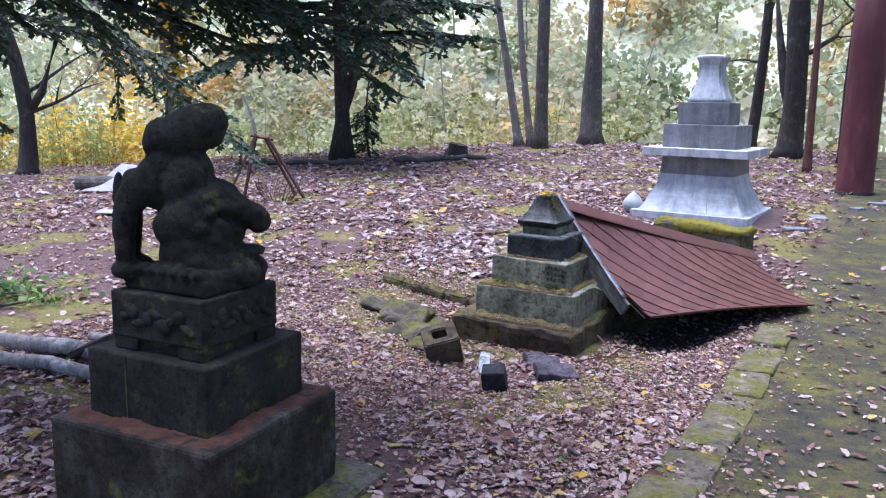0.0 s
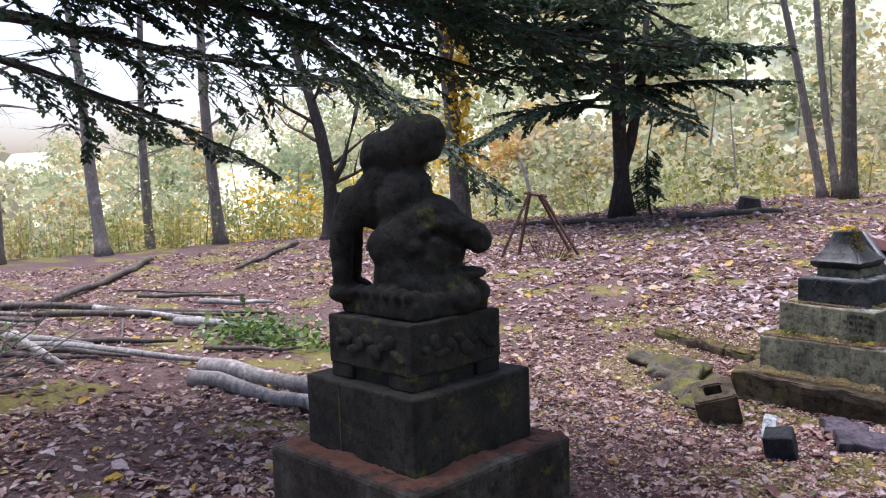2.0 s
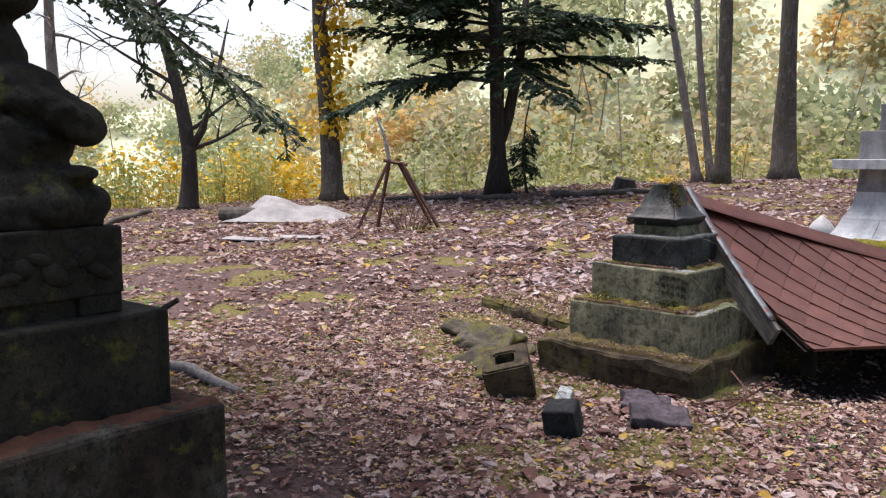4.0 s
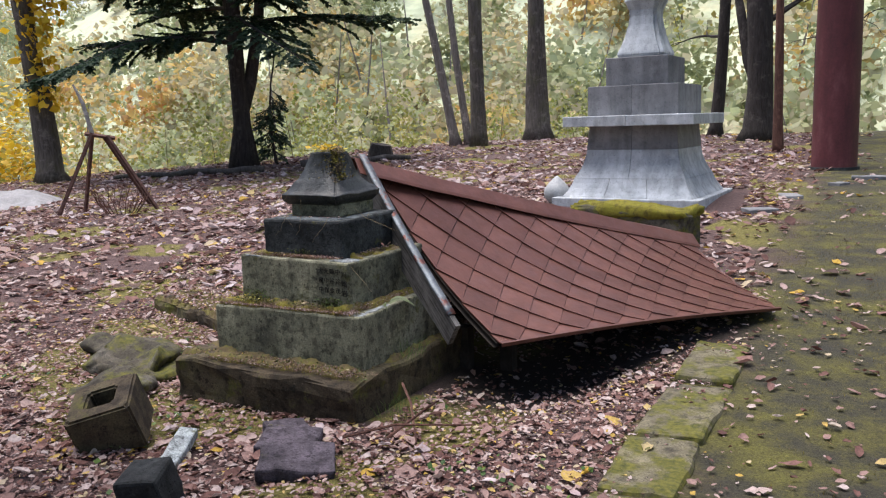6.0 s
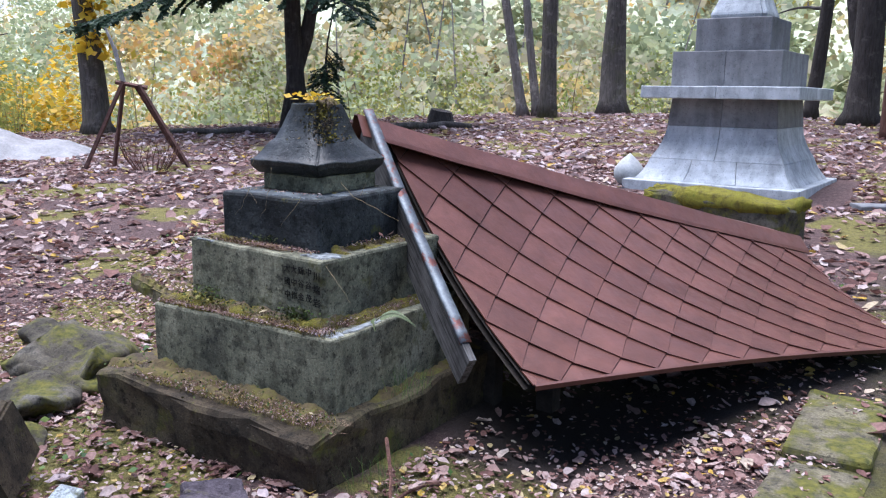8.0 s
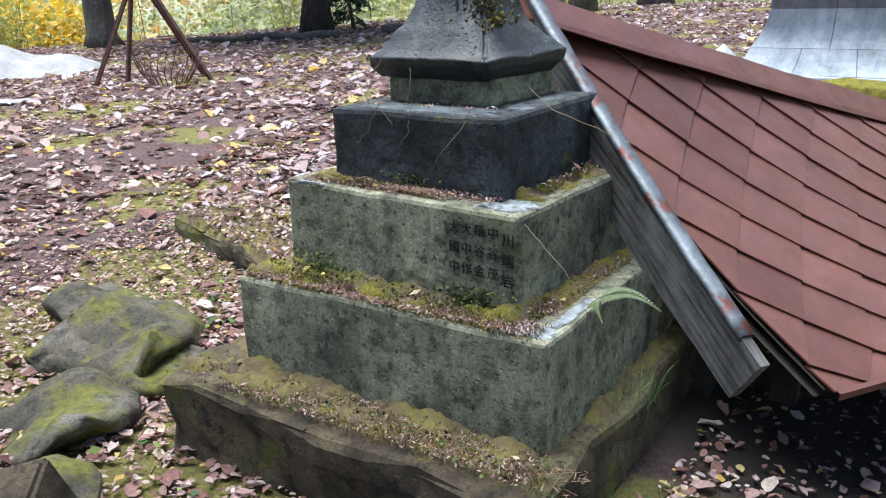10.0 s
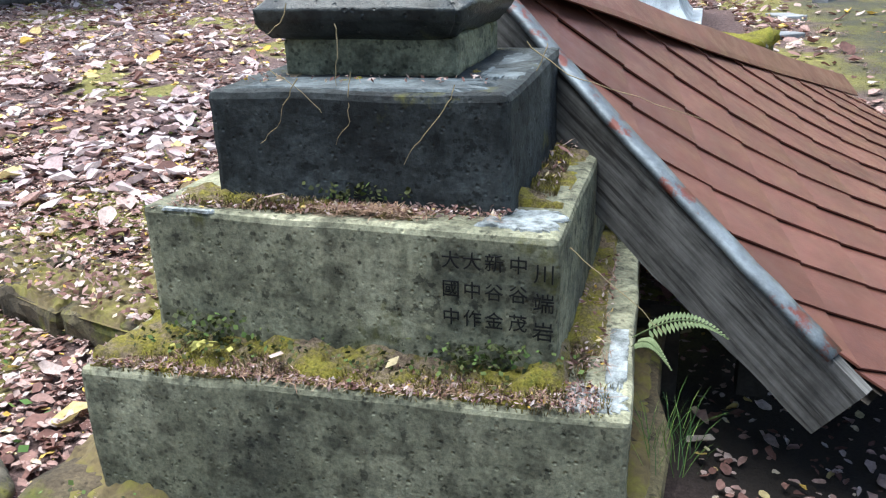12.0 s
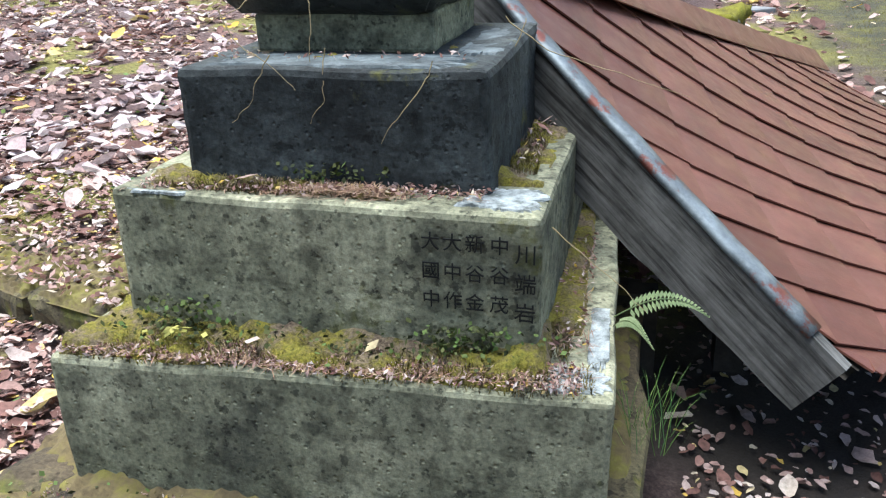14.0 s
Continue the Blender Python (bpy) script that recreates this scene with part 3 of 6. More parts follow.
def conifer(x, y, h, r, boughs, mat, seed, label, lean=(0, 0), bend=0.08, fork=None, needle=(0.075, 0.034)):
    """boughs: (height, heading in degrees from east, length, rise)."""
    rng = np.random.default_rng(seed)
    pts, base = trunk_points(x, y, h, lean, bend, seed)
    ob = thing("fir_tree", Matrix.Translation(base), label, "tree")
    bm = bmesh.new()
    rad = [r * (1.7 if i == 0 else 1.0) * (1 - 0.7 * i / 8) for i in range(9)]
    tube_into(bm, pts, rad, 14)
    for v in bm.verts:
        v.co += noise.noise_vector(v.co * 2 + Vector((seed, 0, 0))) * r * 0.3
    part("trunk", bm, mat, ob, smooth=True)
    if fork:
        z0, d, ln, fr = fork
        s = pts[0].lerp(pts[8], z0 / h)
        d = Vector(d)
        part("fork", tube([s - d * 0.1, s + d * ln * 0.3 + Vector((0, 0, ln * 0.25)), s + d * ln * 0.6 + Vector((0, 0, ln * 0.7)), s + d * ln * 0.8 + Vector((0, 0, ln * 1.4))], [fr, fr, fr * 0.8, fr * 0.5], 10), mat, ob, smooth=True)
    cs, us = [], []
    for z, head, ln, rise in boughs:
        q = min(z / h * 8, 7.99)
        p = pts[int(q)].lerp(pts[int(q) + 1], q % 1)
        a = radians(head)
        wood = bmesh.new()
        fir_spray(wood, cs, us, p, (math.cos(a), math.sin(a), rise), ln, rng)
        part("bough", wood, mat, ob)
    needle_mesh("crown", cs, us, rng, ob, *needle)
    return ob


def make_trees():
    rng = np.random.default_rng(3)
    # fir among the line of trees, with broad level boughs
    b = []
    for k in range(20):
        b.append((rng.uniform(4.4, 8.5), rng.uniform(0, 360), rng.uniform(2.6, 4.6), rng.uniform(0.05, 0.3)))
    for hd, z in ((-150, 3.6), (-135, 4.4), (-118, 3.3), (-125, 5.0), (-40, 3.9), (-20, 4.4), (20, 3.7), (35, 4.8), (-160, 4.9), (170, 4.2), (0, 5.2), (-60, 5.4)):
        b.append((z, hd, rng.uniform(3.6, 5.2), rng.uniform(0.02, 0.16)))
    conifer(-11.6, 12.4, 10, 0.27, b, BARK_DARK, 7, "dark fir with a forked trunk and spreading boughs", fork=(1.3, (0.3, 0.25, 0.5), 2.6, 0.17), needle=(0.13, 0.05))
    # near fir whose low boughs hang above the guardian statue
    b = []
    for z, hd, ln in ((4.3, 33, 6.2), (3.9, 25, 5.6), (4.9, 40, 6.6), (3.6, 46, 4.6), (4.6, 18, 5.8), (5.2, 30, 6.8), (3.5, 56, 4.0), (4.4, 52, 5.4), (5.4, 44, 6.4), (3.9, 8, 3.6), (5.0, 24, 6.4), (3.3, 64, 2.6), (4.7, 36, 5.0), (4.6, 27, 6.2), (4.3, 42, 5.6), (4.1, 30, 5.2), (4.5, 35, 5.9), (3.7, 38, 4.4), (4.8, 22, 5.4), (4.4, 47, 5.0), (3.9, 34, 6.0)):
        b.append((z - 0.2, hd, ln + 0.5, 0.01))
    for k in range(5):
        b.append((rng.uniform(4.2, 7), rng.uniform(90, 330), rng.uniform(2.0, 3.5), rng.uniform(-0.1, 0.2)))
    conifer(-4.6, -6.35, 10, 0.22, b, BARK_DARK, 21, "fir with low dark boughs hanging over the stone guardian", needle=(0.07, 0.022))
    # small hemlock shoot beside the forked fir
    b = [(rng.uniform(0.5, 2.2), rng.uniform(0, 360), rng.uniform(0.25, 0.6), -0.7) for _ in range(26)]
    conifer(-10.9, 12.9, 3.6, 0.04, b, BARK_DARK, 9, "slender drooping fir sapling", bend=0.15)
    tree(-15.4, 9.5, 9, 0.30, BARK, (-0.02, 0), 0.15, 1, 5, 0.4, 2.2, 0, None, label="grey trunk wrapped in yellow climbing leaves", flare=1.7)
    v, f = quads_cloud(np.array([[-15.3 + rng.normal() * 0.28 + 0.02 * z, 9.4 + rng.normal() * 0.28, z] for z in rng.uniform(2.0, 8.5, 900)]), 0.2, rng, 0, 0.8)
    tagged(arrays("yellow_vine", v, f, YELLOW), "yellow autumn vine leaves climbing a trunk", "vine")
    tree(-7.5, 18.2, 13, 0.24, BARK, (0.005, 0), 0.06, 2, 5, 0.5, 2.0, label="straight grey-brown trunk at the tree line", flare=1.4)
    tree(-8.0, 18.6, 11, 0.13, BARK_PALE, (-0.09, -0.04), 0.12, 3, 4, 0.45, 2.0, label="slim pale trunk leaning out")
    tree(-8.35, 18.4, 11, 0.15, BARK_PALE, (-0.20, -0.10), 0.12, 5, 4, 0.45, 2.0, label="slim pale trunk leaning over the bank")
    tree(-6.6, 20.8, 14, 0.36, BARK, (-0.012, 0), 0.08, 4, 4, 0.6, 2.5, label="thick straight grey trunk with mossy foot", flare=1.7)
    tree(-17.3, 5.9, 6.5, 0.24, BARK_DARK, (-0.16, 0.05), 0.35, 6, 8, 0.3, 3.2, 0, None, label="crooked dark broadleaf tree with bare limbs", fork=(2.2, (0.5, 0.2, 0.75), 2.6, 0.12))
    tree(-20.5, 4.0, 10, 0.2, BARK_PALE, (0.01, 0), 0.2, 8, 12, 0.25, 2.6, 0, None, label="pale trunk with many bare twigs")
    tree(-22.5, 2.6, 10, 0.16, BARK_PALE, (-0.02, 0), 0.15, 9, 8, 0.3, 2.2, label="slim pale bare tree at the clearing edge")
    tree(-21.5, 0.8, 9, 0.2, BARK_PALE, (-0.22, -0.08), 0.25, 10, 8, 0.45, 3.0, label="pale tree leaning over")
    tree(-22, -2.0, 10, 0.22, BARK_PALE, (0.0, 0.01), 0.2, 12, 8, 0.4, 2.6, label="pale grey trunk at the edge of the clearing")
    tree(-24, -2.6, 10, 0.15, BARK_PALE, (0.05, 0.02), 0.2, 13, 6, 0.4, 2.6, label="slim pale trunk at the clearing edge")
    # behind the white monument
    tree(0.3, 19.0, 11, 0.36, BARK_DARK, (0.03, 0), 0.2, 14, 7, 0.35, 3.0, 900, SHRUB, label="big dark tree with forked limbs", fork=(2.6, (-0.3, 0.1, 0.8), 2.8, 0.2), leaf_size=0.2)
    tree(1.15, 15.5, 8, 0.11, BARK_RED, (0.01, 0), 0.06, 15, 4, 0.5, 2.2, label="thin reddish trunk behind the monument", flare=1.2)
    tree(1.8, 18.0, 9, 0.11, BARK_DARK, (0.01, 0), 0.08, 16, 4, 0.3, 2.4, label="thin dark trunk beyond the lawn")
    tree(1.9, 20.0, 9, 0.10, BARK_DARK, (0.12, 0), 0.15, 17, 4, 0.3, 2.4, label="thin dark slanting trunk beyond the lawn")
    tree(2.3, 16.5, 11, 0.30, BARK, (0.02, 0), 0.1, 18, 3, 0.6, 2.4, label="grey trunk behind the red pillar")
    tree(-1.3, 22.0, 11, 0.2, BARK_DARK, (0.02, 0), 0.2, 19, 8, 0.35, 2.6, 500, SHRUB, label="dark tree with thin foliage", leaf_size=0.2)
    tree(4.6, 21.0, 11, 0.22, BARK_DARK, (-0.03, 0), 0.2, 20, 8, 0.3, 3.0, 500, SHRUB, label="dark bare tree past the lawn", leaf_size=0.2)
    # plain closing trees behind the path walked
    for i, (x, y) in enumerate(((9, -12), (5.5, -15), (12, -4), (-9, -13), (-2, -15), (13, 5), (11, 14))):
        tree(x, y, 12, 0.28, BARK, (0, 0), 0.1, 30 + i, 9, 0.3, 3.5, 700, SHRUB, label="tall tree at the edge of the clearing", leaf_size=0.3)


make_trees()


def make_shrubs():
    rng = np.random.default_rng(8)
    cs, st = [], bmesh.new()
    for _ in range(300):
        t = rng.uniform(-9, 24)
        s = rng.uniform(1.2, 8.0)
        x, y = -17.5 + 0.586 * t - 0.81 * s, 5.9 + 0.81 * t + 0.586 * s
        z = float(height(np.array(x), np.array(y)))
        h = rng.uniform(0.9, 2.6) + s * 0.18
        lean = rng.normal(size=2) * 0.3
        if _ % 5 == 0:
            tube_into(st, [Vector((x, y, z - 0.1)), Vector((x + lean[0] * 0.4, y + lean[1] * 0.4, z + h * 0.5)), Vector((x + lean[0], y + lean[1], z + h))], [0.018, 0.014, 0.005], 4)
        k = int(rng.uniform(10, 70))
        cs.append(np.array([x, y, z + h * 0.65]) + rng.normal(size=(k, 3)) * np.array([0.4, 0.4, h * 0.26]))
    v, f = quads_cloud(np.concatenate(cs), 0.13, rng, 0.2, 0.7)
    tagged(arrays("shrub_belt", v, f, SHRUB), "yellowing shrubs along the crest of the bank", "shrubs", kind="stuff")
    tagged(part("shrub_stems", st, DRYGRASS), "thin dry stems along the bank", "stems", kind="stuff")
    stalks, tips = bmesh.new(), []
    for k in range(330):
        t, s = rng.uniform(-16, 2.5), rng.uniform(0.4, 3.6)
        x, y = -17.5 + 0.586 * t - 0.81 * s, 5.9 + 0.81 * t + 0.586 * s
        z, h = float(height(np.array(x), np.array(y))), rng.uniform(0.4, 1.5) + 0.25 * s
        a = Vector((x, y, z - 0.05))
        b = a + Vector((rng.normal() * 0.12, rng.normal() * 0.12, h))
        tube_into(stalks, [a, a.lerp(b, 0.5), b], [0.007, 0.006, 0.003], 4, False)
        m = int(rng.uniform(10, 40))
        tips.append(np.array([a.lerp(b, w)[:] for w in rng.uniform(0.3, 1.0, m)]) + rng.normal(size=(m, 3)) * 0.17)
    tagged(part("weed_stalks", stalks, DRYGRASS), "tall dry weed stalks on the crest of the bank", "stalks", kind="stuff")
    v, f = quads_cloud(np.concatenate(tips), 0.12, rng, 0.2, 0.55)
    tagged(arrays("weed_leaves", v, f, SHRUB), "yellow-green leaves of tall weeds on the bank", "weeds", kind="stuff")
    for (x, y, h, n) in ((-23.0, 11.5, 4.6, 2600), (-21.5, 9.8, 3.2, 1200), (-25.5, 7.5, 3.4, 900), (-27, 14, 5.5, 2000)):
        bm = bmesh.new()
        z = float(height(np.array(x), np.array(y)))
        ob = thing("yellow_shrub", Matrix.Translation((x, y, z)), "small maple with bright yellow autumn leaves", "shrub", "yellow shrubs")
        for k in range(9):
            a = rng.uniform(0, 6.28)
            limb_into(bm, (0, 0, 0.2), (math.cos(a) * 0.6, math.sin(a) * 0.6, 1), h * rng.uniform(0.7, 1.2), 0.04, rng)
        tips = np.array([q.co[:] for q in bm.verts if q.co.z > h * 0.35])
        part("stems", bm, BARK_DARK, ob)
        v, f = quads_cloud(tips[rng.integers(0, len(tips), n)] + rng.normal(size=(n, 3)) * 0.25, 0.22, rng, 1.2, 0.8)
        arrays("crown", v, f, YELLOW, ob)


make_shrubs()


# ---- stepped stone monument ----
def moss_mat(parent, half, inner, z, seed, mat=MOSS, thick=0.03, cover=0.1, keep=None):
    """A patchy cushion of moss on a tier's tread, with an uneven outline."""
    n = 74
    c = np.linspace(-half, half, n)
    X, Y = np.meshgrid(c, c)
    Z = np.zeros_like(X)
    for i in range(n):
        for j in range(n):
            p = Vector((X[i, j], Y[i, j], seed))
            q = noise.fractal(p * 7, 1.0, 2.0, 4) + 0.5 * noise.noise(p * 45)
            rim = max(abs(X[i, j]), abs(Y[i, j]))
            near = max(0.0, 1 - (rim - inner) / max(1e-3, half - inner))
            Z[i, j] = z - 0.014 + (0.35 + q * 0.75 + cover + near * 0.5) * thick - (0.05 if keep and keep(X[i, j], Y[i, j]) else 0)
            if rim > half - 0.012:
                Z[i, j] = z - 0.02
    idx = np.arange(n * n).reshape(n, n)
    f = np.stack([idx[:-1, :-1], idx[:-1, 1:], idx[1:, 1:], idx[1:, :-1]], -1).reshape(-1, 4)
    V = np.stack([X, Y, Z], -1).reshape(-1, 3)
    mid = V[f].mean(1)
    f = f[(np.maximum(np.abs(mid[:, 0]), np.abs(mid[:, 1])) > inner - 0.02)]
    ob = arrays("moss", V, f, mat, parent)
    ob.data.polygons.foreach_set("use_smooth", [True] * len(ob.data.polygons))
    return ob


def make_monument():
    top = thing("stepped_monument", Matrix.Identity(4), "stepped dark concrete monument stained with moss and lichen", "monument")
    a = part("base_slab", rough_box(1.33, 1.48, 0.34, 0.035, 0.03, 14, 3.0), BASECON, top, "rough mossy base slab half sunk in leaves")
    a.matrix_local = pose(-0.06, 0.0, -0.33, 0.5, 1.5, 0)
    b = part("tier", rough_box(1.07, 1.07, 0.36, 0.008, 0.012, 12, 1.0), CONCRETE, top, "lowest grey-green concrete tier")
    b.matrix_local = pose(0, 0, -0.05)
    c = part("tier", rough_box(0.835, 0.83, 0.34, 0.0035, 0.014, 12, 2.0), CONCRETE, top, "middle tier with carved characters")
    c.matrix_local = pose(0.0, 0.0, 0.265, 0.4, 0.9, -2.5)
    d = part("tier", rough_box(0.605, 0.61, 0.25, 0.007, 0.016, 12, 4.0), DARKCON, top, "upper damp dark tier")
    d.matrix_local = pose(0.012, -0.02, 0.58, 1.0, 0, -2.5)
    neck = part("neck", rough_box(0.375, 0.375, 0.08, 0.003, 0.01, 6, 5.0), CONCRETE, top)
    neck.matrix_local = pose(-0.015, 0.04, 0.825, 0, 0, -2.5)
    bm = rings_square([(0.18, 0.0), (0.215, 0.012), (0.245, 0.045), (0.25, 0.07), (0.225, 0.088), (0.198, 0.12), (0.16, 0.175), (0.125, 0.24), (0.102, 0.295), (0.096, 0.325)])
    bmesh.ops.bevel(bm, geom=[e for e in bm.edges if abs(e.verts[0].co.z - e.verts[1].co.z) > 0.01], offset=0.012, segments=2, affect="EDGES")
    bmesh.ops.subdivide_edges(bm, edges=list(bm.edges), cuts=3, use_grid_fill=True)
    for v in bm.verts:
        v.co += noise.noise_vector(v.co * 9) * 0.014 + noise.noise_vector(v.co * 26) * 0.004
    cap = part("cap", bm, CAPSTONE, top, "damp curved pyramid cap with a worn eave", smooth=True)
    cap.matrix_local = pose(-0.02, 0.025, 0.897, 0, 0, -2.5) @ Matrix.Diagonal((0.9, 0.9, 1, 1))
    # moss on the treads; the south-east corners stay bare
    moss_mat(top, 0.65, 0.5, 0.0, 1.0, OLD_MOSS, 0.055, 0.0).matrix_local = pose(-0.06, -0.035, 0, 0.5, 1.5, 0)
    moss_mat(top, 0.525, 0.41, 0.31, 2.0, MOSS, 0.04, 0.3, lambda x, y: x > 0.42 and (y < -0.3 or x > 0.47) or (x > 0.36 and y < -0.47))
    moss_mat(top, 0.41, 0.305, 0.605, 3.0, MOSS, 0.03, 0.15, lambda x, y: (x > 0.2 and y < -0.33) or y < -0.385 or (x > 0.27 and y < -0.25)).matrix_local = pose(0, 0, -0.008, 0.4, 0.9, -2.5)
    moss_mat(top, 0.29, 0.2, 0.83, 4.0, MOSS, 0.02, -0.45).matrix_local = pose(0.012, -0.02, 0, 0, 0, -2.5)
    m5 = moss_mat(top, 0.098, -0.1, 0.0, 6.0, MOSS, 0.05, 0.1)
    m5.matrix_local = pose(-0.02, 0.025, 1.217, 0, 0, -2.5) @ Matrix.Diagonal((0.9, 0.9, 1, 1))
    # lichen crusts on the bare corners; the upper tier's sheets are painted top light
    rng = np.random.default_rng(4)
    for cx, cy, cz, sx, sy, ang in ((0.475, -0.47, 0.311, 0.06, 0.05, 0), (0.505, -0.28, 0.311, 0.022, 0.17, 0), (0.325, -0.345, 0.6, 0.082, 0.066, -2), (0.5, -0.02, 0.311, 0.02, 0.06, 0), (-0.33, -0.385, 0.606, 0.07, 0.02, -2.5), (0.0, -0.25, 0.8285, 0.275, 0.07, -2.5), (0.26, -0.02, 0.8325, 0.05, 0.2, -2.5)):
        bm = bmesh.new()
        n = 90
        ctr = bm.verts.new((0, 0, 0.001))
        ring = []
        for k in range(n):
            t = 2 * math.pi * k / n
            q = 0.88 + 0.2 * noise.noise(Vector((math.cos(t) * 3 + cx * 9, math.sin(t) * 3, cy * 7))) + 0.22 * noise.noise(Vector((math.cos(t) * 11 + cx * 9, math.sin(t) * 11, cy * 7)))
            sq = (abs(math.cos(t)) ** 6 + abs(math.sin(t)) ** 6) ** (1 / 6)
            ring.append(bm.verts.new((math.cos(t) / sq * sx * q, math.sin(t) / sq * sy * q, -0.004)))
        inner = [bm.verts.new((v.co.x * 0.93, v.co.y * 0.93, 0.001)) for v in ring]
        for k in range(n):
            bm.faces.new((ring[k], ring[(k + 1) % n], inner[(k + 1) % n], inner[k]))
            bm.faces.new((inner[k], inner[(k + 1) % n], ctr))
        # above 0.8 m the sheet is no lichen but painted overhead light
        l = part("lichen", bm, TOP_LIGHT if cz > 0.8 else LICHEN, top)
        l.matrix_local = pose(cx, cy, cz, 1.0 if cz > 0.8 else 0, 0.9 if 0.5 < cz < 0.7 else 0, ang)
    # carved characters on the south face of the middle tier: thin letters, groove shade painted
    columns = (("\u5ddd\u7aef\u5ca9", 0.392, 0.04), ("\u4e2d\u8c37\u8302", 0.346, 0.036), ("\u65b0\u8c37\u91d1", 0.302, 0.036), ("\u5927\u4e2d\u4f5c", 0.262, 0.036), ("\u5927\u570b\u4e2d", 0.222, 0.036))
    for text, x, size in columns:
        for k, ch in enumerate(text):
            cu = bpy.data.curves.new("inscription", "FONT")
            cu.body, cu.size, cu.align_x, cu.align_y, cu.extrude = ch, size, "CENTER", "CENTER", 0.0012
            tmp = new("inscription", cu)
            bpy.context.view_layer.update()
            me = bpy.data.meshes.new_from_object(tmp.evaluated_get(bpy.context.evaluated_depsgraph_get()))
            bpy.data.objects.remove(tmp)
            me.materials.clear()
            me.materials.append(GROOVE_SHADE)
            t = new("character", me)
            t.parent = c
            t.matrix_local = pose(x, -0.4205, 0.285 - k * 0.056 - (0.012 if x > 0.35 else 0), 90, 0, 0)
    return top


make_monument()


# ---- fallen roof ----
R0, R1 = Vector((-0.03, 0.57, 1.06)), Vector((1.58, 3.42, 0.24))
E0, E1 = Vector((1.12, 0.08, 0.06)), Vector((2.47, 2.25, -0.08))


def roof_at(u, v, lift=0.0):
    """A place on the sagging roof: u along the ridge, v down the slope, both 0 to 1."""
    a, b = R0.lerp(R1, u), E0.lerp(E1, u)
    p = a.lerp(b, v)
    p.z -= 0.10 * math.sin(math.pi * v) * (1 - 0.3 * u) - 0.03 * math.sin(math.pi * u) * v
    n = (R1 - R0).cross(E0 - R0).normalized()
    if n.z < 0:
        n = -n
    return p + n * lift


def make_roof():
    roof = thing("fallen_roof", Matrix.Identity(4), "collapsed shrine roof of rust-brown metal diamond shingles", "roof")
    # boarding under the shingles
    n, m = 20, 10
    bm = bmesh.new()
    for lift in (-0.012, -0.05):
        g = [[bm.verts.new(roof_at(i / n, 0.985 * j / m, lift)) for j in range(m + 1)] for i in range(n + 1)]
        for i in range(n):
            for j in range(m):
                q = (g[i][j], g[i + 1][j], g[i + 1][j + 1], g[i][j + 1])
                bm.faces.new(q)
    part("boarding", bm, DARKWOOD, roof)
    # diamond shingles
    du, dv = 0.31 / 3.0, 0.31 / 1.5
    rng = np.random.default_rng(2)
    rows = int(1 / (dv / 2)) + 2
    for j in range(rows):
        for i in range(-1, int(1 / du) + 2):
            uc = (i + (0.5 if j % 2 else 0)) * du
            vc = j * dv / 2
            pts2 = [(uc + du * 0.01, vc - dv * 0.525), (uc + du * 0.5, vc - dv * 0.005), (uc, vc + dv * 0.505), (uc - du * 0.5, vc - dv * 0.015)]
            seam = (0.016 * du, 0.016 * dv)
            pts2 = [(a + seam[0] * g, b + seam[1] * g) for (a, b), g in zip(pts2, (0.5, -0.5, -0.5, 0.5))]
            pts2 = [(min(1.0, max(0.0, a)), min(1.0, max(0.0, b))) for a, b in pts2]
            area = abs(sum(pts2[k][0] * pts2[(k + 1) % 4][1] - pts2[(k + 1) % 4][0] * pts2[k][1] for k in range(4)))
            if area < du * dv * 0.12:
                continue
            j1, j2 = rng.uniform(0, 0.003), rng.uniform(0, 0.003)
            lifts = [0.0, 0.006 + j2, 0.0135 + j1, 0.009 + j1]
            bm = bmesh.new()
            up = [bm.verts.new(roof_at(a, b, l)) for (a, b), l in zip(pts2, lifts)]
            mid = bm.verts.new(sum((v.co for v in up), Vector()) / 4 + Vector((0, 0, 0.003)))
            lo = [bm.verts.new(roof_at(a, b, l - 0.006)) for (a, b), l in zip(pts2, lifts)]
            for k in range(4):
                bm.faces.new((up[k], up[(k + 1) % 4], mid))
                bm.faces.new((lo[k], lo[(k + 1) % 4], up[(k + 1) % 4], up[k]))
            part("shingle", bm, RUST, roof)
    # ridge cap of folded sheet
    bm = bmesh.new()
    prof = ((0.13, -0.075), (0.115, -0.055), (0.03, 0.03), (-0.03, 0.03), (-0.11, -0.10))
    side = Vector((0.78, -0.55, 0)).normalized()
    prev = None
    for k in range(13):
        t = -0.05 + 1.05 * k / 12
        p = R0.lerp(R1, t) + Vector((0, 0, 0.03 - 0.02 * math.sin(math.pi * t)))
        ring = [bm.verts.new(p + side * a + Vector((0, 0, b + 0.01 * noise.noise(Vector((k * 0.9, a * 9, 0)))))) for a, b in prof]
        if prev:
            for q in range(4):
                bm.faces.new((prev[q], prev[q + 1], ring[q + 1], ring[q]))
        prev = ring
    rc = part("ridge_cap", bm, RUST, roof, "folded brown metal ridge cap")
    so = rc.modifiers.new("thickness", "SOLIDIFY")
    so.thickness = 0.006
    # far slope under the ridge
    bm = bmesh.new()
    g = [[bm.verts.new(R0.lerp(R1, i / 6) - side * 0.75 * j / 3 + Vector((0, 0, -0.03 - (R0.lerp(R1, i / 6).z * 0.95 + 0.1) * j / 3))) for j in range(4)] for i in range(7)]
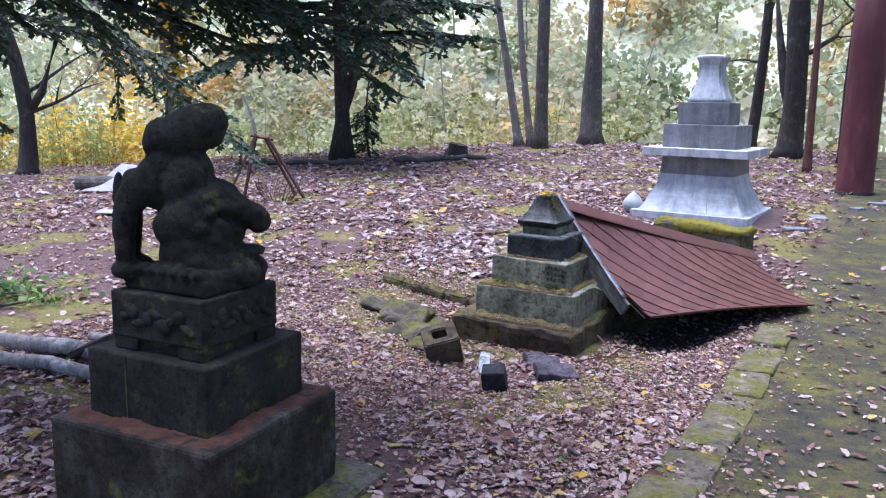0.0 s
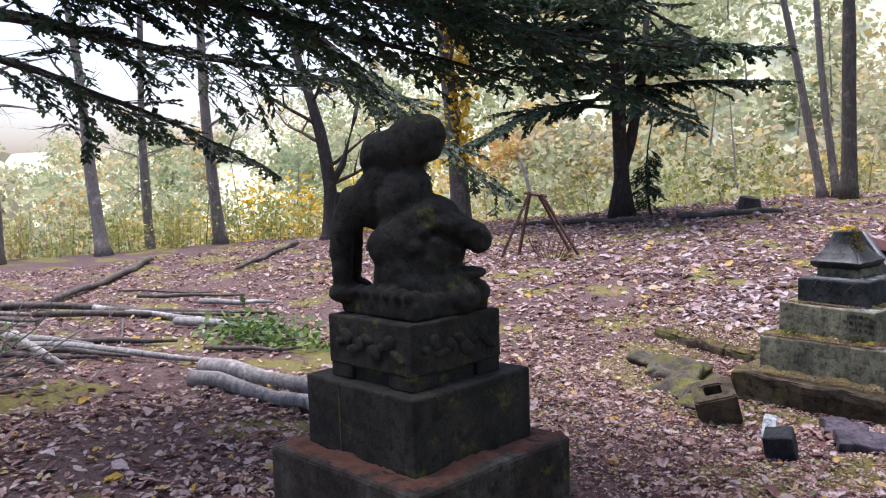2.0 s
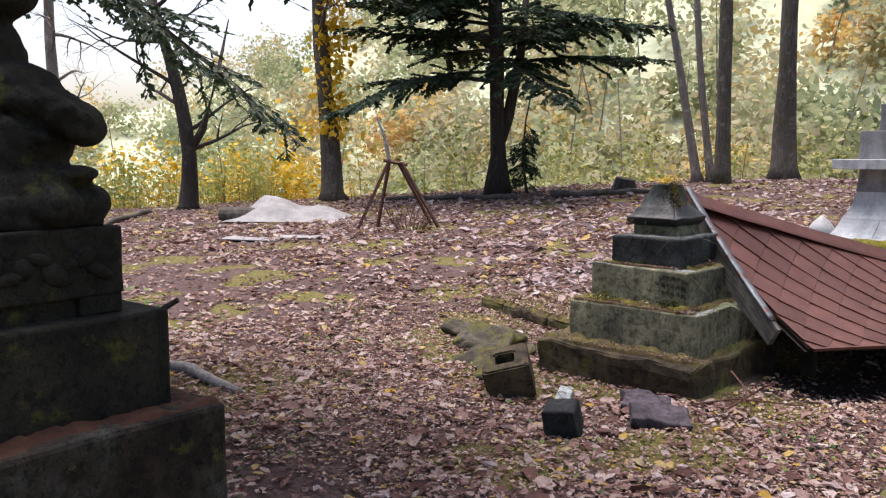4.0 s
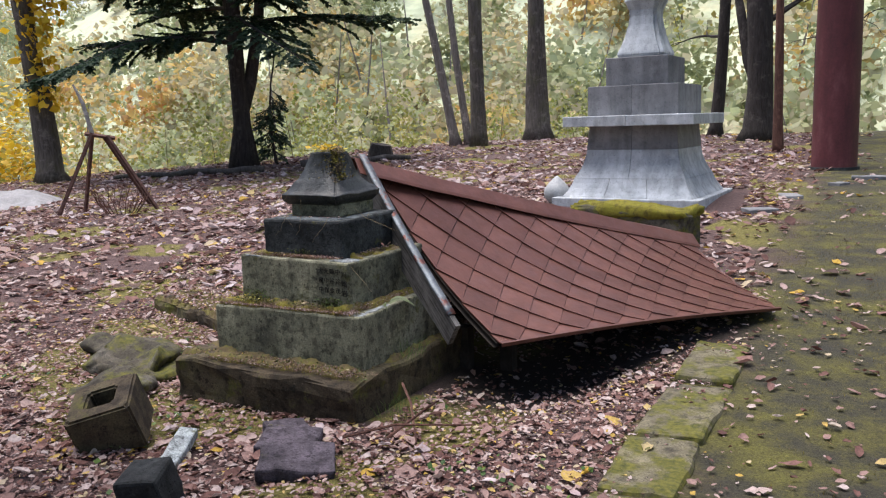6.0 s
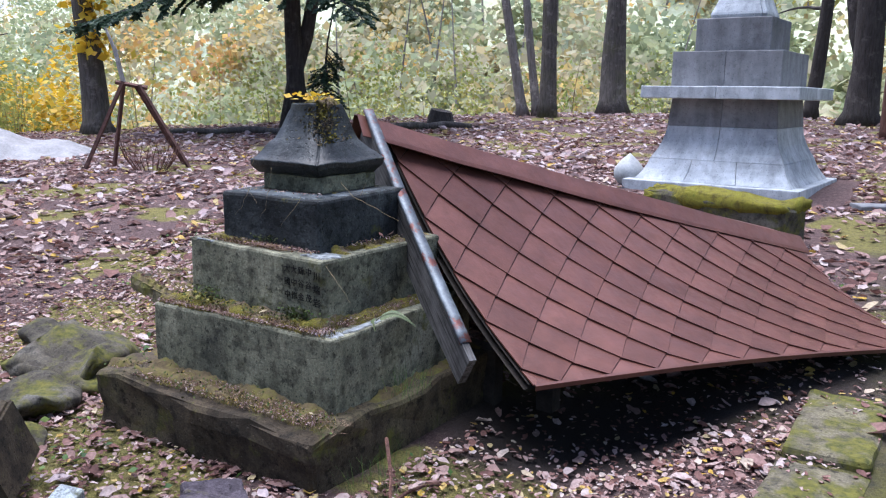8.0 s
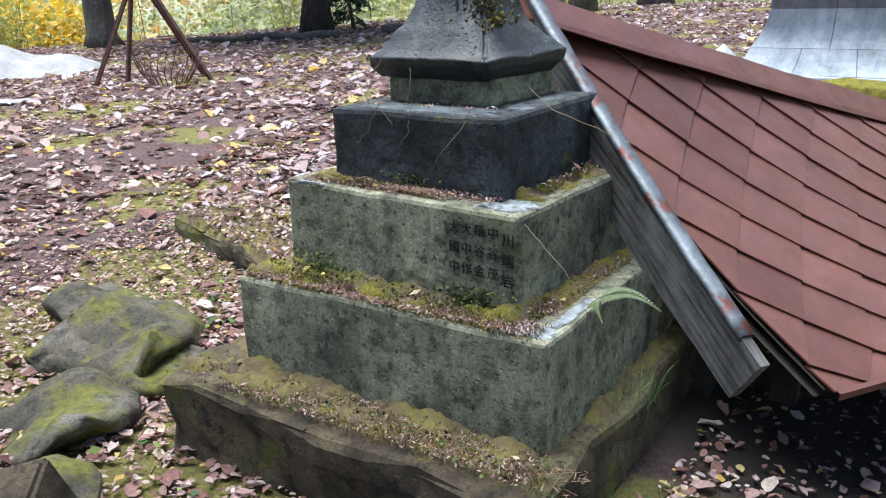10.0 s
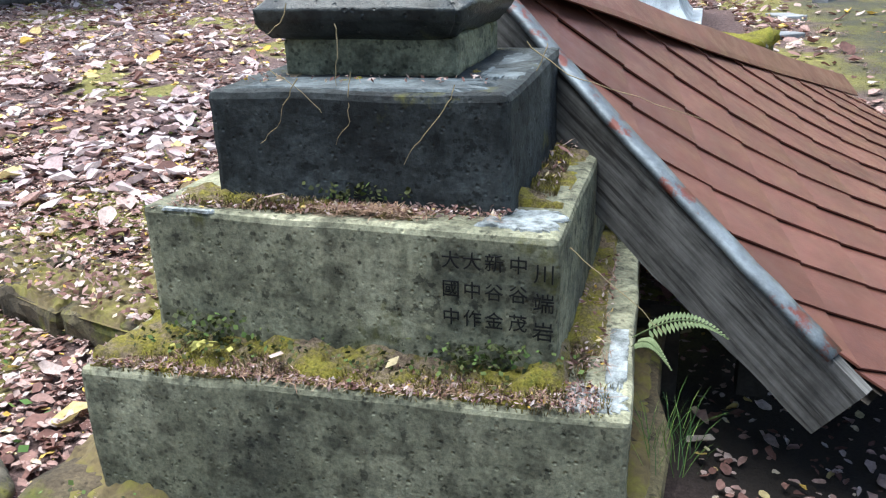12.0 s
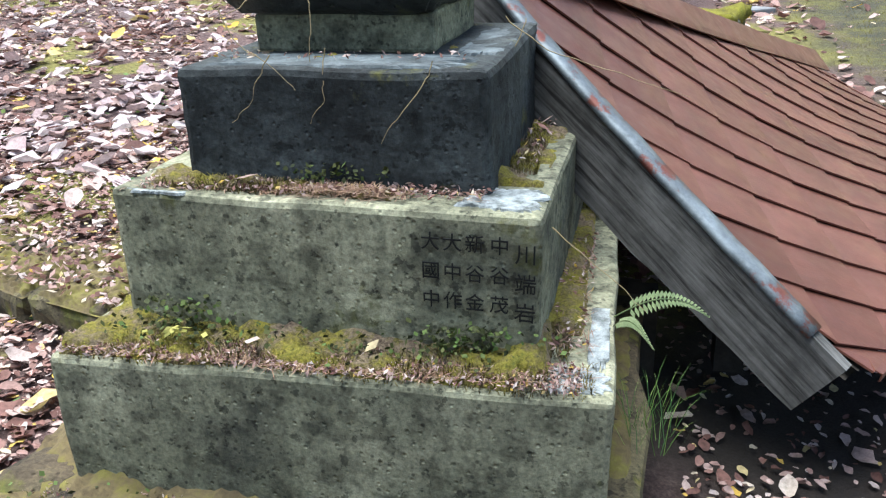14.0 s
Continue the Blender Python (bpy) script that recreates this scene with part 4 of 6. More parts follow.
    for i in range(6):
        for j in range(3):
            bm.faces.new((g[i][j], g[i + 1][j], g[i + 1][j + 1], g[i][j + 1]))
    fs = part("far_slope", bm, RUST, roof)
    fs.modifiers.new("thickness", "SOLIDIFY").thickness = 0.03
    # eave edging of turned-down sheet
    bm = bmesh.new()
    prev = None
    for k in range(17):
        u = k / 16
        p = roof_at(u, 1.0, 0.012)
        ring = [bm.verts.new(p + Vector((0, 0, 0.004))), bm.verts.new(p + side * 0.018), bm.verts.new(p + side * 0.014 + Vector((0, 0, -0.022)))]
        if prev:
            for q in range(2):
                bm.faces.new((prev[q], prev[q + 1], ring[q + 1], ring[q]))
        prev = ring
    e = part("eave_edging", bm, RUST, roof, "thin brown metal eave edging")
    e.modifiers.new("thickness", "SOLIDIFY").thickness = 0.004
    # verge board and its metal edging
    a, b = Vector((-0.09, 0.50, 1.075)), Vector((0.97, -0.17, 0.185))
    d = (b - a).normalized()
    out = Vector((-0.5, -0.86, 0)).normalized()
    out = (out - d * out.dot(d)).normalized()
    up = out.cross(d).normalized()
    if up.z < 0:
        up = -up
    bm = bmesh.new()
    N = 26
    prev = None
    for k in range(N + 1):
        t = k / N
        p = a.lerp(b, t) + Vector((0, 0, -0.025 * math.sin(math.pi * t)))
        w1, w2 = 0.115 - 0.065 * t, -0.125 + 0.02 * t + 0.012 * noise.noise(Vector((t * 14, 1, 0))) + (0.03 * max(0, 1 - abs(t - 0.25) / 0.12))
        ring = [bm.verts.new(p + up * w + out * o) for w, o in ((w1, 0.0), (w1, 0.032), (w2, 0.034), (w2 + 0.004, 0.0))]
        if prev:
            for q in range(4):
                bm.faces.new((prev[q], prev[(q + 1) % 4], ring[(q + 1) % 4], ring[q]))
        else:
            bm.faces.new(ring)
        prev = ring
    bm.faces.new(prev[::-1])
    bmesh.ops.recalc_face_normals(bm, faces=bm.faces)
    part("verge_board", bm, GREYWOOD, roof, "weathered grey timber verge board")
    bm = bmesh.new()
    prev = None
    for k in range(25):
        t = -0.02 + 0.96 * k / 24
        p = a.lerp(b, t) + Vector((0, 0, -0.025 * math.sin(math.pi * t))) + up * (0.118 - 0.065 * t + 0.004 * noise.noise(Vector((t * 20, 0, 0))))
        ring = [bm.verts.new(p + up * w + out * o) for w, o in ((0.004, -0.012), (0.007, 0.012), (0.004, 0.036), (-0.01, 0.039), (-0.012, 0.035))]
        if prev:
            for q in range(4):
                bm.faces.new((prev[q], prev[q + 1], ring[q + 1], ring[q]))
        prev = ring
    z = part("verge_edging", bm, ZINC, roof, "peeling galvanised edging strip", smooth=True)
    z.modifiers.new("thickness", "SOLIDIFY").thickness = 0.004
    # knot and torn fibres of the board, and rafters beneath
    bm = bmesh.new()
    bmesh.ops.create_uvsphere(bm, u_segments=12, v_segments=6, radius=1)
    for v in bm.verts:
        v.co = a.lerp(b, 0.47) + d * (v.co.x * 0.022) + up * (v.co.y * 0.011 - 0.03) + out * (v.co.z * 0.006 + 0.034) + Vector((0, 0, -0.025))
    part("knot", bm, DARKWOOD, roof, "dark knot in the board", smooth=True)
    rng = np.random.default_rng(31)
    for k in range(9):
        t0, pts = 0.10 + 0.015 * k, []
        for j in range(9):
            t = t0 + 0.03 * j
            pts.append(a.lerp(b, t) + up * (-0.10 - 0.012 * math.sin(j * 0.9 + k) + rng.normal() * 0.003) + out * (0.036 + 0.006 * math.sin(k * 2.0 + j * 0.5)))
        part("fibre", tube(pts, [0.003, 0.005, 0.006, 0.006, 0.006, 0.005, 0.004, 0.003, 0.0015], 5), GREYWOOD, roof)
    for u in (0.12, 0.42, 0.75):
        p, q = roof_at(u, 0.06, -0.13), roof_at(u, 0.9, -0.13)
        part("rafter", tube([p, p.lerp(q, 0.5) + Vector((0, 0, -0.05)), q], 0.035, 4), DARKWOOD, roof)
    for k in range(2):
        part("post_stub", box(0.09, 0.09, 0.3, -0.3, 0.62 + 0.28 * k, 0.62 + 0.1 * k), DARKWOOD, roof)
    return roof


make_roof()


# ---- white granite monument ----
def make_white_monument():
    ang = -3.0
    c = Vector((-1.15, 7.18, 0)) + Matrix.Rotation(radians(ang), 3, "Z") @ Vector((1.075, 1.075, 0))
    top = thing("granite_monument", pose(c.x, c.y, 0, 0, 0, ang) @ Matrix.Diagonal((0.92, 0.92, 1, 1)), "pale granite tiered monument with a vase-shaped top", "monument")
    bm = rough_box(2.34, 2.34, 0.3, 0.006, 0.012, 8, 9)
    p = part("foot_slab", bm, GRANITE, top)
    p.matrix_local = pose(0, 0, -0.05)

    def course(z0, z1, h0, h1, n, mat, bow=0.0, seed=0):
        """One course of blocks round a square, n to a side, flaring from h1 above to h0 below."""
        for s in range(4):
            for k in range(n):
                f0, f1 = -1 + 2 * k / n, -1 + 2 * (k + 1) / n
                bm = bmesh.new()
                prev = None
                for i in range(5):
                    t = i / 4
                    z = z0 + (z1 - z0) * t + (0.004 if i == 0 else 0)
                    h = h0 + (h1 - h0) * t - bow * math.sin(math.pi * t)
                    g = 0.0035
                    ring = [bm.verts.new((f0 * h + g, -h, z)), bm.verts.new((f1 * h - g, -h, z)), bm.verts.new((f1 * h * 0.6, -h * 0.6, z)), bm.verts.new((f0 * h * 0.6, -h * 0.6, z))]
                    if prev:
                        for q in range(4):
                            bm.faces.new((prev[q], prev[(q + 1) % 4], ring[(q + 1) % 4], ring[q]))
                    else:
                        bm.faces.new(ring[::-1])
                    prev = ring
                bm.faces.new(prev)
                o = part("block", bm, mat, top)
                o.matrix_local = pose(0, 0, 0, 0, 0, 90 * s)

    course(0.25, 0.52, 1.05, 0.89, 3, GRANITE, 0.02)
    course(0.52, 0.93, 0.89, 0.73, 2, GRANITE, 0.03)
    course(0.93, 1.28, 0.735, 0.70, 2, GRANITE2)
    for k in range(2):
        sl = part("projecting_slab", rough_box(1.03, 2.07, 0.15, 0.004, 0.01, 6, 3 + k), GRANITE, top)
        sl.matrix_local = pose(-0.518 + 1.036 * k, 0, 1.275)
    for k in range(2):
        b1 = part("block", rough_box(0.72, 1.45, 0.43, 0.004, 0.008, 6, 6 + k), GRANITE2, top)
        b1.matrix_local = pose(-0.362 + 0.724 * k, 0, 1.423)
    b2 = part("block", rough_box(1.0, 1.0, 0.41, 0.004, 0.012, 6, 8), GRANITE2, top, "upper grey block")
    b2.matrix_local = pose(0, 0, 1.852)
    lv = [(0.30, 2.262), (0.36, 2.275), (0.375, 2.31), (0.365, 2.35), (0.32, 2.45), (0.275, 2.58), (0.235, 2.74), (0.22, 2.86), (0.225, 2.94), (0.26, 3.03), (0.285, 3.07), (0.28, 3.11), (0.18, 3.14)]
    bm = rings_square(lv)
    bmesh.ops.bevel(bm, geom=[e for e in bm.edges if abs(e.verts[0].co.z - e.verts[1].co.z) > 0.005], offset=0.05, segments=2, affect="EDGES")
    part("finial", bm, GRANITE, top, "curved vase-shaped granite finial", smooth=False)
    # round jewel stone set down beside the foot
    bm = bmesh.new()
    bmesh.ops.create_uvsphere(bm, u_segments=24, v_segments=14, radius=0.2)
    for v in bm.verts:
        v.co.z *= 0.9
        if v.co.z > 0.12:
            v.co.z += (0.2 - math.hypot(v.co.x, v.co.y)) ** 2 * 2.2
    j = part("jewel_stone", bm, CERAMIC, smooth=True)
    j.matrix_world = pose(-1.2, 7.55, gz(-1.2, 7.55) + 0.16)
    tagged(j, "pale round onion-shaped stone beside the granite foot", "stone ornament")
    h = part("stone_fragment", rough_box(0.14, 0.1, 0.36, 0.012, 0.02, 5, 2), CERAMIC)
    h.matrix_world = pose(-0.85, 7.65, gz(-0.85, 7.65) - 0.02, 0, 18, 20)
    tagged(h, "pale broken stone leaning on the monument foot", "stone")


make_white_monument()


# ---- guardian statue on its pedestal ----
def make_guardian():
    KX, KY = -0.065, -4.87
    ped = thing("pedestal", pose(KX, KY, -0.14, 0, 0, 3.5) @ Matrix.Scale(1.07, 4), "three-tier dark stone pedestal with rust-coloured ledge", "pedestal")
    f = part("footing", rough_box(1.36, 1.36, 0.33, 0.02, 0.03, 8, 3), ROCK, ped, "rough mossy footing")
    f.matrix_local = pose(0.03, 0.03, -0.22)
    k1 = part("lower_block", rough_box(1.0, 1.0, 0.52, 0.006, 0.02, 8, 1), PLINTH, ped, "lower block streaked brown and grey")
    k1.matrix_local = pose(0, 0, 0.09)
    m = moss_mat(k1, 0.49, 0.36, 0.52, 8.0, plain("rusty_moss", [(0.3, (0.028, 0.013, 0.009)), (0.55, (0.075, 0.032, 0.02)), (0.75, (0.06, 0.045, 0.018))], 8, 0.95), 0.022, 0.3)
    k2 = part("middle_block", rough_box(0.74, 0.74, 0.335, 0.004, 0.012, 8, 2), STATUE, ped)
    k2.matrix_local = pose(0, 0, 0.608)
    part("joint", box(0.006, 0.01, 0.31, 0.62, -0.12, -0.368), ROCK, ped)
    # carved upper block on shaped feet
    bm = rough_box(0.56, 0.56, 0.225, 0.004, 0.01, 8, 4)
    k3 = part("carved_block", bm, STATUE, ped, "upper block with carved scroll panels")
    k3.matrix_local = pose(0.02, -0.03, 1.005)
    core = part("recess", box(0.5, 0.5, 0.066, -0.064), STATUE, k3)
    for s in range(4):
        for x in (-1, 1):
            ft = part("foot", rough_box(0.15, 0.08, 0.07, 0.003, 0.01, 4, s), STATUE, k3)
            ft.matrix_local = pose(0, 0, 0, 0, 0, 90 * s) @ pose(x * 0.2, -0.235, -0.063)
        for k in range(9):
            bm = bmesh.new()
            bmesh.ops.create_uvsphere(bm, u_segments=10, v_segments=6, radius=1)
            for v in bm.verts:
                v.co = Vector((v.co.x * (0.032 + 0.012 * (k % 3)), v.co.y * 0.016, v.co.z * (0.022 + 0.014 * (k % 2))))
            o = part("scroll", bm, STATUE, k3, smooth=True)
            o.matrix_local = pose(0, 0, 0, 0, 0, 90 * s) @ pose(-0.19 + 0.048 * k, -0.28, 0.11 + 0.03 * math.sin(k * 2.1), 0, 35 * math.sin(k * 1.7), 0)
    # the beast: haunches raised, head low with open jaws, facing east
    S = 0.00290

    def P(px, py, dy=0.0):
        return Vector(((px - 350) * S * 1.02 + 0.02, dy, 2.12 - (py - 185) * 0.00277))

    blobs = [
        (345, 232, 0.0, 62, 40, 0.13, -28), (318, 246, 0.0, 46, 38, 0.13, 0), (374, 224, 0.0, 24, 38, 0.1, 0), (286, 246, 0, 20, 34, 0.1, 15),
        (302, 290, 0.0, 34, 36, 0.12, 0), (285, 322, 0.0, 34, 46, 0.13, 0), (330, 320, 0.0, 46, 60, 0.16, 20), (342, 385, 0.0, 58, 70, 0.18, 0),
        (375, 350, 0.0, 44, 34, 0.16, 0), (400, 362, 0, 40, 22, 0.16, 10), (425, 376, 0.0, 42, 21, 0.12, 12), (447, 391, 0.0, 21, 21, 0.09, 0), (405, 352, -0.09, 20, 9, 0.04, 10), (430, 362, -0.08, 14, 8, 0.03, 10), (452, 380, -0.05, 12, 8, 0.04, 0), (388, 392, -0.14, 14, 12, 0.03, 0), (372, 372, -0.15, 13, 12, 0.03, 0), (362, 396, -0.16, 13, 12, 0.03, 0), (382, 418, -0.15, 13, 12, 0.03, 0), (410, 400, -0.11, 18, 8, 0.03, 20),
        (385, 405, 0.0, 42, 38, 0.17, 0), (424, 446, 0.0, 34, 12, 0.09, -6), (385, 455, 0.0, 40, 34, 0.15, 0), (366, 462, 0.0, 72, 48, 0.19, 0),
        (430, 480, 0.06, 30, 26, 0.09, 0), (420, 480, -0.08, 32, 26, 0.09, 0), (380, 500, -0.1, 45, 22, 0.1, 0), (332, 500, 0.08, 45, 24, 0.1, 0),
        (238, 380, -0.07, 20, 60, 0.06, 6), (236, 430, -0.07, 17, 44, 0.055, 0), (238, 472, -0.06, 27, 18, 0.07, 0), (254, 336, -0.05, 24, 38, 0.08, 0),
        (240, 400, 0.08, 15, 90, 0.055, 4), (242, 474, 0.1, 26, 18, 0.07, 0), (222, 348, 0.05, 11, 42, 0.04, 0),
        (352, 360, -0.12, 30, 28, 0.05, 0), (318, 395, -0.13, 36, 34, 0.05, 0), (375, 430, -0.12, 32, 34, 0.05, 0), (326, 442, -0.12, 36, 44, 0.06, 0), (440, 372, -0.09, 16, 10, 0.03, 0),
    ]
    turned = Matrix.Rotation(radians(34), 4, "Z")
    bm = bmesh.new()
    for px, py, dy, rx, ry, rd, tilt in blobs:
        r = bmesh.ops.create_icosphere(bm, subdivisions=3, radius=1)
        M = Matrix.Translation(P(px, py, dy)) @ pose(0, 0, 0, 0, tilt, 0) @ Matrix.Diagonal((rx * S, rd, ry * S, 1))
        for v in r["verts"]:
            v.co = turned @ (M @ v.co)
    # plinth with paws under the beast
    for sx, sz, zz in ((0.5, 0.075, 1.232), (0.475, 0.05, 1.28)):
        r = bmesh.ops.create_cube(bm, size=1)
        for v in r["verts"]:
            v.co = Vector((v.co.x * sx + 0.0, v.co.y * 0.46, (v.co.z + 0.5) * sz + zz))
    for k in range(7):
        for sgn in (-1, 1):
            r = bmesh.ops.create_icosphere(bm, subdivisions=3, radius=1)
            for v in r["verts"]:
                v.co = Vector((-0.21 + 0.07 * k + v.co.x * 0.032, sgn * 0.2 + v.co.y * 0.05, 1.335 + v.co.z * 0.03))
    st = part("guardian_statue", bm, STATUE, smooth=True)
    rm = st.modifiers.new("carve", "REMESH")
    rm.mode, rm.voxel_size, rm.use_smooth_shade = "VOXEL", 0.009, True
    sm = st.modifiers.new("wear", "SMOOTH")
    sm.factor, sm.iterations = 0.5, 6
    tx = bpy.data.textures.new("chisel", "CLOUDS")
    tx.noise_scale = 0.05
    dm = st.modifiers.new("chisel", "DISPLACE")
    dm.texture, dm.strength, dm.mid_level = tx, 0.012, 0.5
    st.matrix_world = pose(KX + 0.02, KY - 0.02, -0.14, 0, 0, 3.5) @ Matrix.Scale(1.07, 4)
    tagged(st, "dark stone guardian beast with raised haunches and open jaws", "statue")


make_guardian()


# ---- stones round the monument ----
def make_stones():
    # hollow block lying tilted
    bm = bmesh.new()
    o, i2, h = 0.165, 0.07, 0.27
    vo = [[bm.verts.new((x * q, y * q, z)) for x, y in ((-1, -1), (1, -1), (1, 1), (-1, 1))] for q, z in ((o, 0), (o, h), (i2, h), (i2, 0.1))]
    for a, b in ((0, 1), (1, 2), (2, 3)):
        for k in range(4):
            bm.faces.new((vo[a][k], vo[a][(k + 1) % 4], vo[b][(k + 1) % 4], vo[b][k]))
    bm.faces.new(vo[3])
    bm.faces.new(vo[0][::-1])
    bmesh.ops.bevel(bm, geom=list(bm.edges), offset=0.012, segments=2, affect="EDGES")
    hb = part("hollow_block", bm, BASECON)
    hb.matrix_world = pose(-0.42, -1.42, gz(-0.42, -1.42) + 0.03, 16, -14, 36)
    tagged(hb, "tilted brown mossy block with a square socket", "stone block")
    pb = part("broken_post", rough_box(0.1, 0.36, 0.06, 0.008, 0.012, 5, 3), PALE)
    pb.matrix_world = pose(0.02, -1.46, gz(0.02, -1.46) + 0.02, 14, 8, 24)
    tagged(pb, "pale broken stone post lying in the leaves", "stone post")
    bb = part("broken_block", rough_box(0.2, 0.2, 0.23, 0.012, 0.015, 5, 7), DARKCON)
    bb.matrix_world = pose(0.36, -1.9, gz(0.36, -1.9) - 0.03, 10, -9, 20)
    tagged(bb, "mossy dark broken stone block", "stone block")
    for x, y, sx, sy, a, sd in ((0.46, -1.12, 0.3, 0.24, 20, 3), (0.66, -1.32, 0.36, 0.28, 35, 6), (0.36, -1.0, 0.22, 0.2, 60, 9)):
        s = part("flat_slab", rough_box(sx, sy, 0.075, 0.016, 0.014, 6, sd), SLATE)
        s.matrix_world = pose(x, y, gz(x, y) + 0.01, 8, 6, a)
        tagged(s, "flat dark purplish broken slab on the leaves", "stone slab", "broken slabs")
    for x, y, r, sd in ((-1.15, -0.85, 0.27, 1), (-1.5, -0.35, 0.34, 2), (-0.8, -1.15, 0.19, 4), (-2.0, -0.1, 0.26, 6), (-1.2, -0.4, 0.22, 8)):
        bm = bmesh.new()
        bmesh.ops.create_icosphere(bm, subdivisions=4, radius=r)
        for v in bm.verts:
            v.co.z *= 0.34
            v.co += noise.noise_vector(v.co * 3.2 + Vector((sd * 3.1, 0, 0))) * r * 0.4 + noise.noise_vector(v.co * 11 + Vector((sd, 0, 0))) * r * 0.09 + noise.noise_vector(v.co * 30) * r * 0.03
        rk = part("rock", bm, ROCK, smooth=True)
        rk.matrix_world = pose(x, y, gz(x, y) + r * 0.12, 0, 0, sd * 40)
        tagged(rk, "moss-grown rounded rock among the leaves", "rock", "mossy rocks")
    # low mossy kerb behind
    kerb = thing("old_kerb", pose(0, 0, 0), "low moss-covered kerb of old stones", "kerb")
    for k in range(5):
        t = k / 5
        x, y = -2.55 + 1.9 * (t + 0.1), 1.06 - 0.62 * (t + 0.1)
        s = part("kerb_stone", rough_box(0.40, 0.4, 0.26, 0.03, 0.04, 8, 11 + k), BASECON, kerb)
        s.matrix_local = pose(x, y, gz(x, y) - 0.13, 2, 1, -18 + 4 * math.sin(k * 2.3))
        mm = moss_mat(s, 0.19, -0.1, 0.262, 20.0 + k, OLD_MOSS, 0.045, 0.0)
    lie = np.random.default_rng(44)
    cs = []
    for k in range(900):
        t = lie.uniform(0.0, 1.02)
        x, y = -2.5 + 1.9 * t + lie.normal() * 0.06, 1.04 - 0.62 * t + lie.uniform(-0.19, 0.19)
        cs.append((x, y, gz(x, y) + 0.155 + lie.uniform(0, 0.012)))
    v, f = quads_cloud(np.array(cs), 0.034, lie, 1.0, 0.6)
    tagged(arrays("kerb_litter", v, f, LITTER), "dead leaves and crumbs lying on the old kerb", "litter", kind="stuff")
    # big mossy block behind the fallen roof
    mb = thing("mossy_block", pose(0.62, 5.05, gz(0.62, 5.0), 0, 0, -24), "long stone block under bright yellow-green moss", "stone block")
    b = part("stone", rough_box(1.6, 0.4, 0.42, 0.03, 0.05, 10, 5), ROCK, mb)
    b.matrix_local = pose(0, 0, -0.06)
    bm = rough_box(1.62, 0.42, 0.13, 0.075, 0.05, 22, 8)
    part("moss", bm, BRIGHT_MOSS, mb, smooth=True).matrix_local = pose(0, 0, 0.26)


make_stones()


# ---- kerb of the path ----
def make_path_kerb():
    ke = thing("path_kerb", pose(0, 0, 0), "flush mossy kerb stones along the worn path", "kerb", kind="structure")
    rng = np.random.default_rng(6)
    y = -8.5
    k = 0
    while y < 1.4:
        ln = rng.uniform(0.55, 0.95)
        x = 2.2 + 0.012 * y
        s = part("kerb_stone", rough_box(0.36, ln - 0.02, 0.2, 0.016, 0.03, 6, 30 + k), KERB, ke)
        s.matrix_local = pose(x, y + ln / 2, gz(x, y + ln / 2) - 0.165, rng.uniform(-0.6, 0.6), rng.uniform(-1, 1), rng.uniform(-1.5, 1.5))
        y += ln
        k += 1


make_path_kerb()


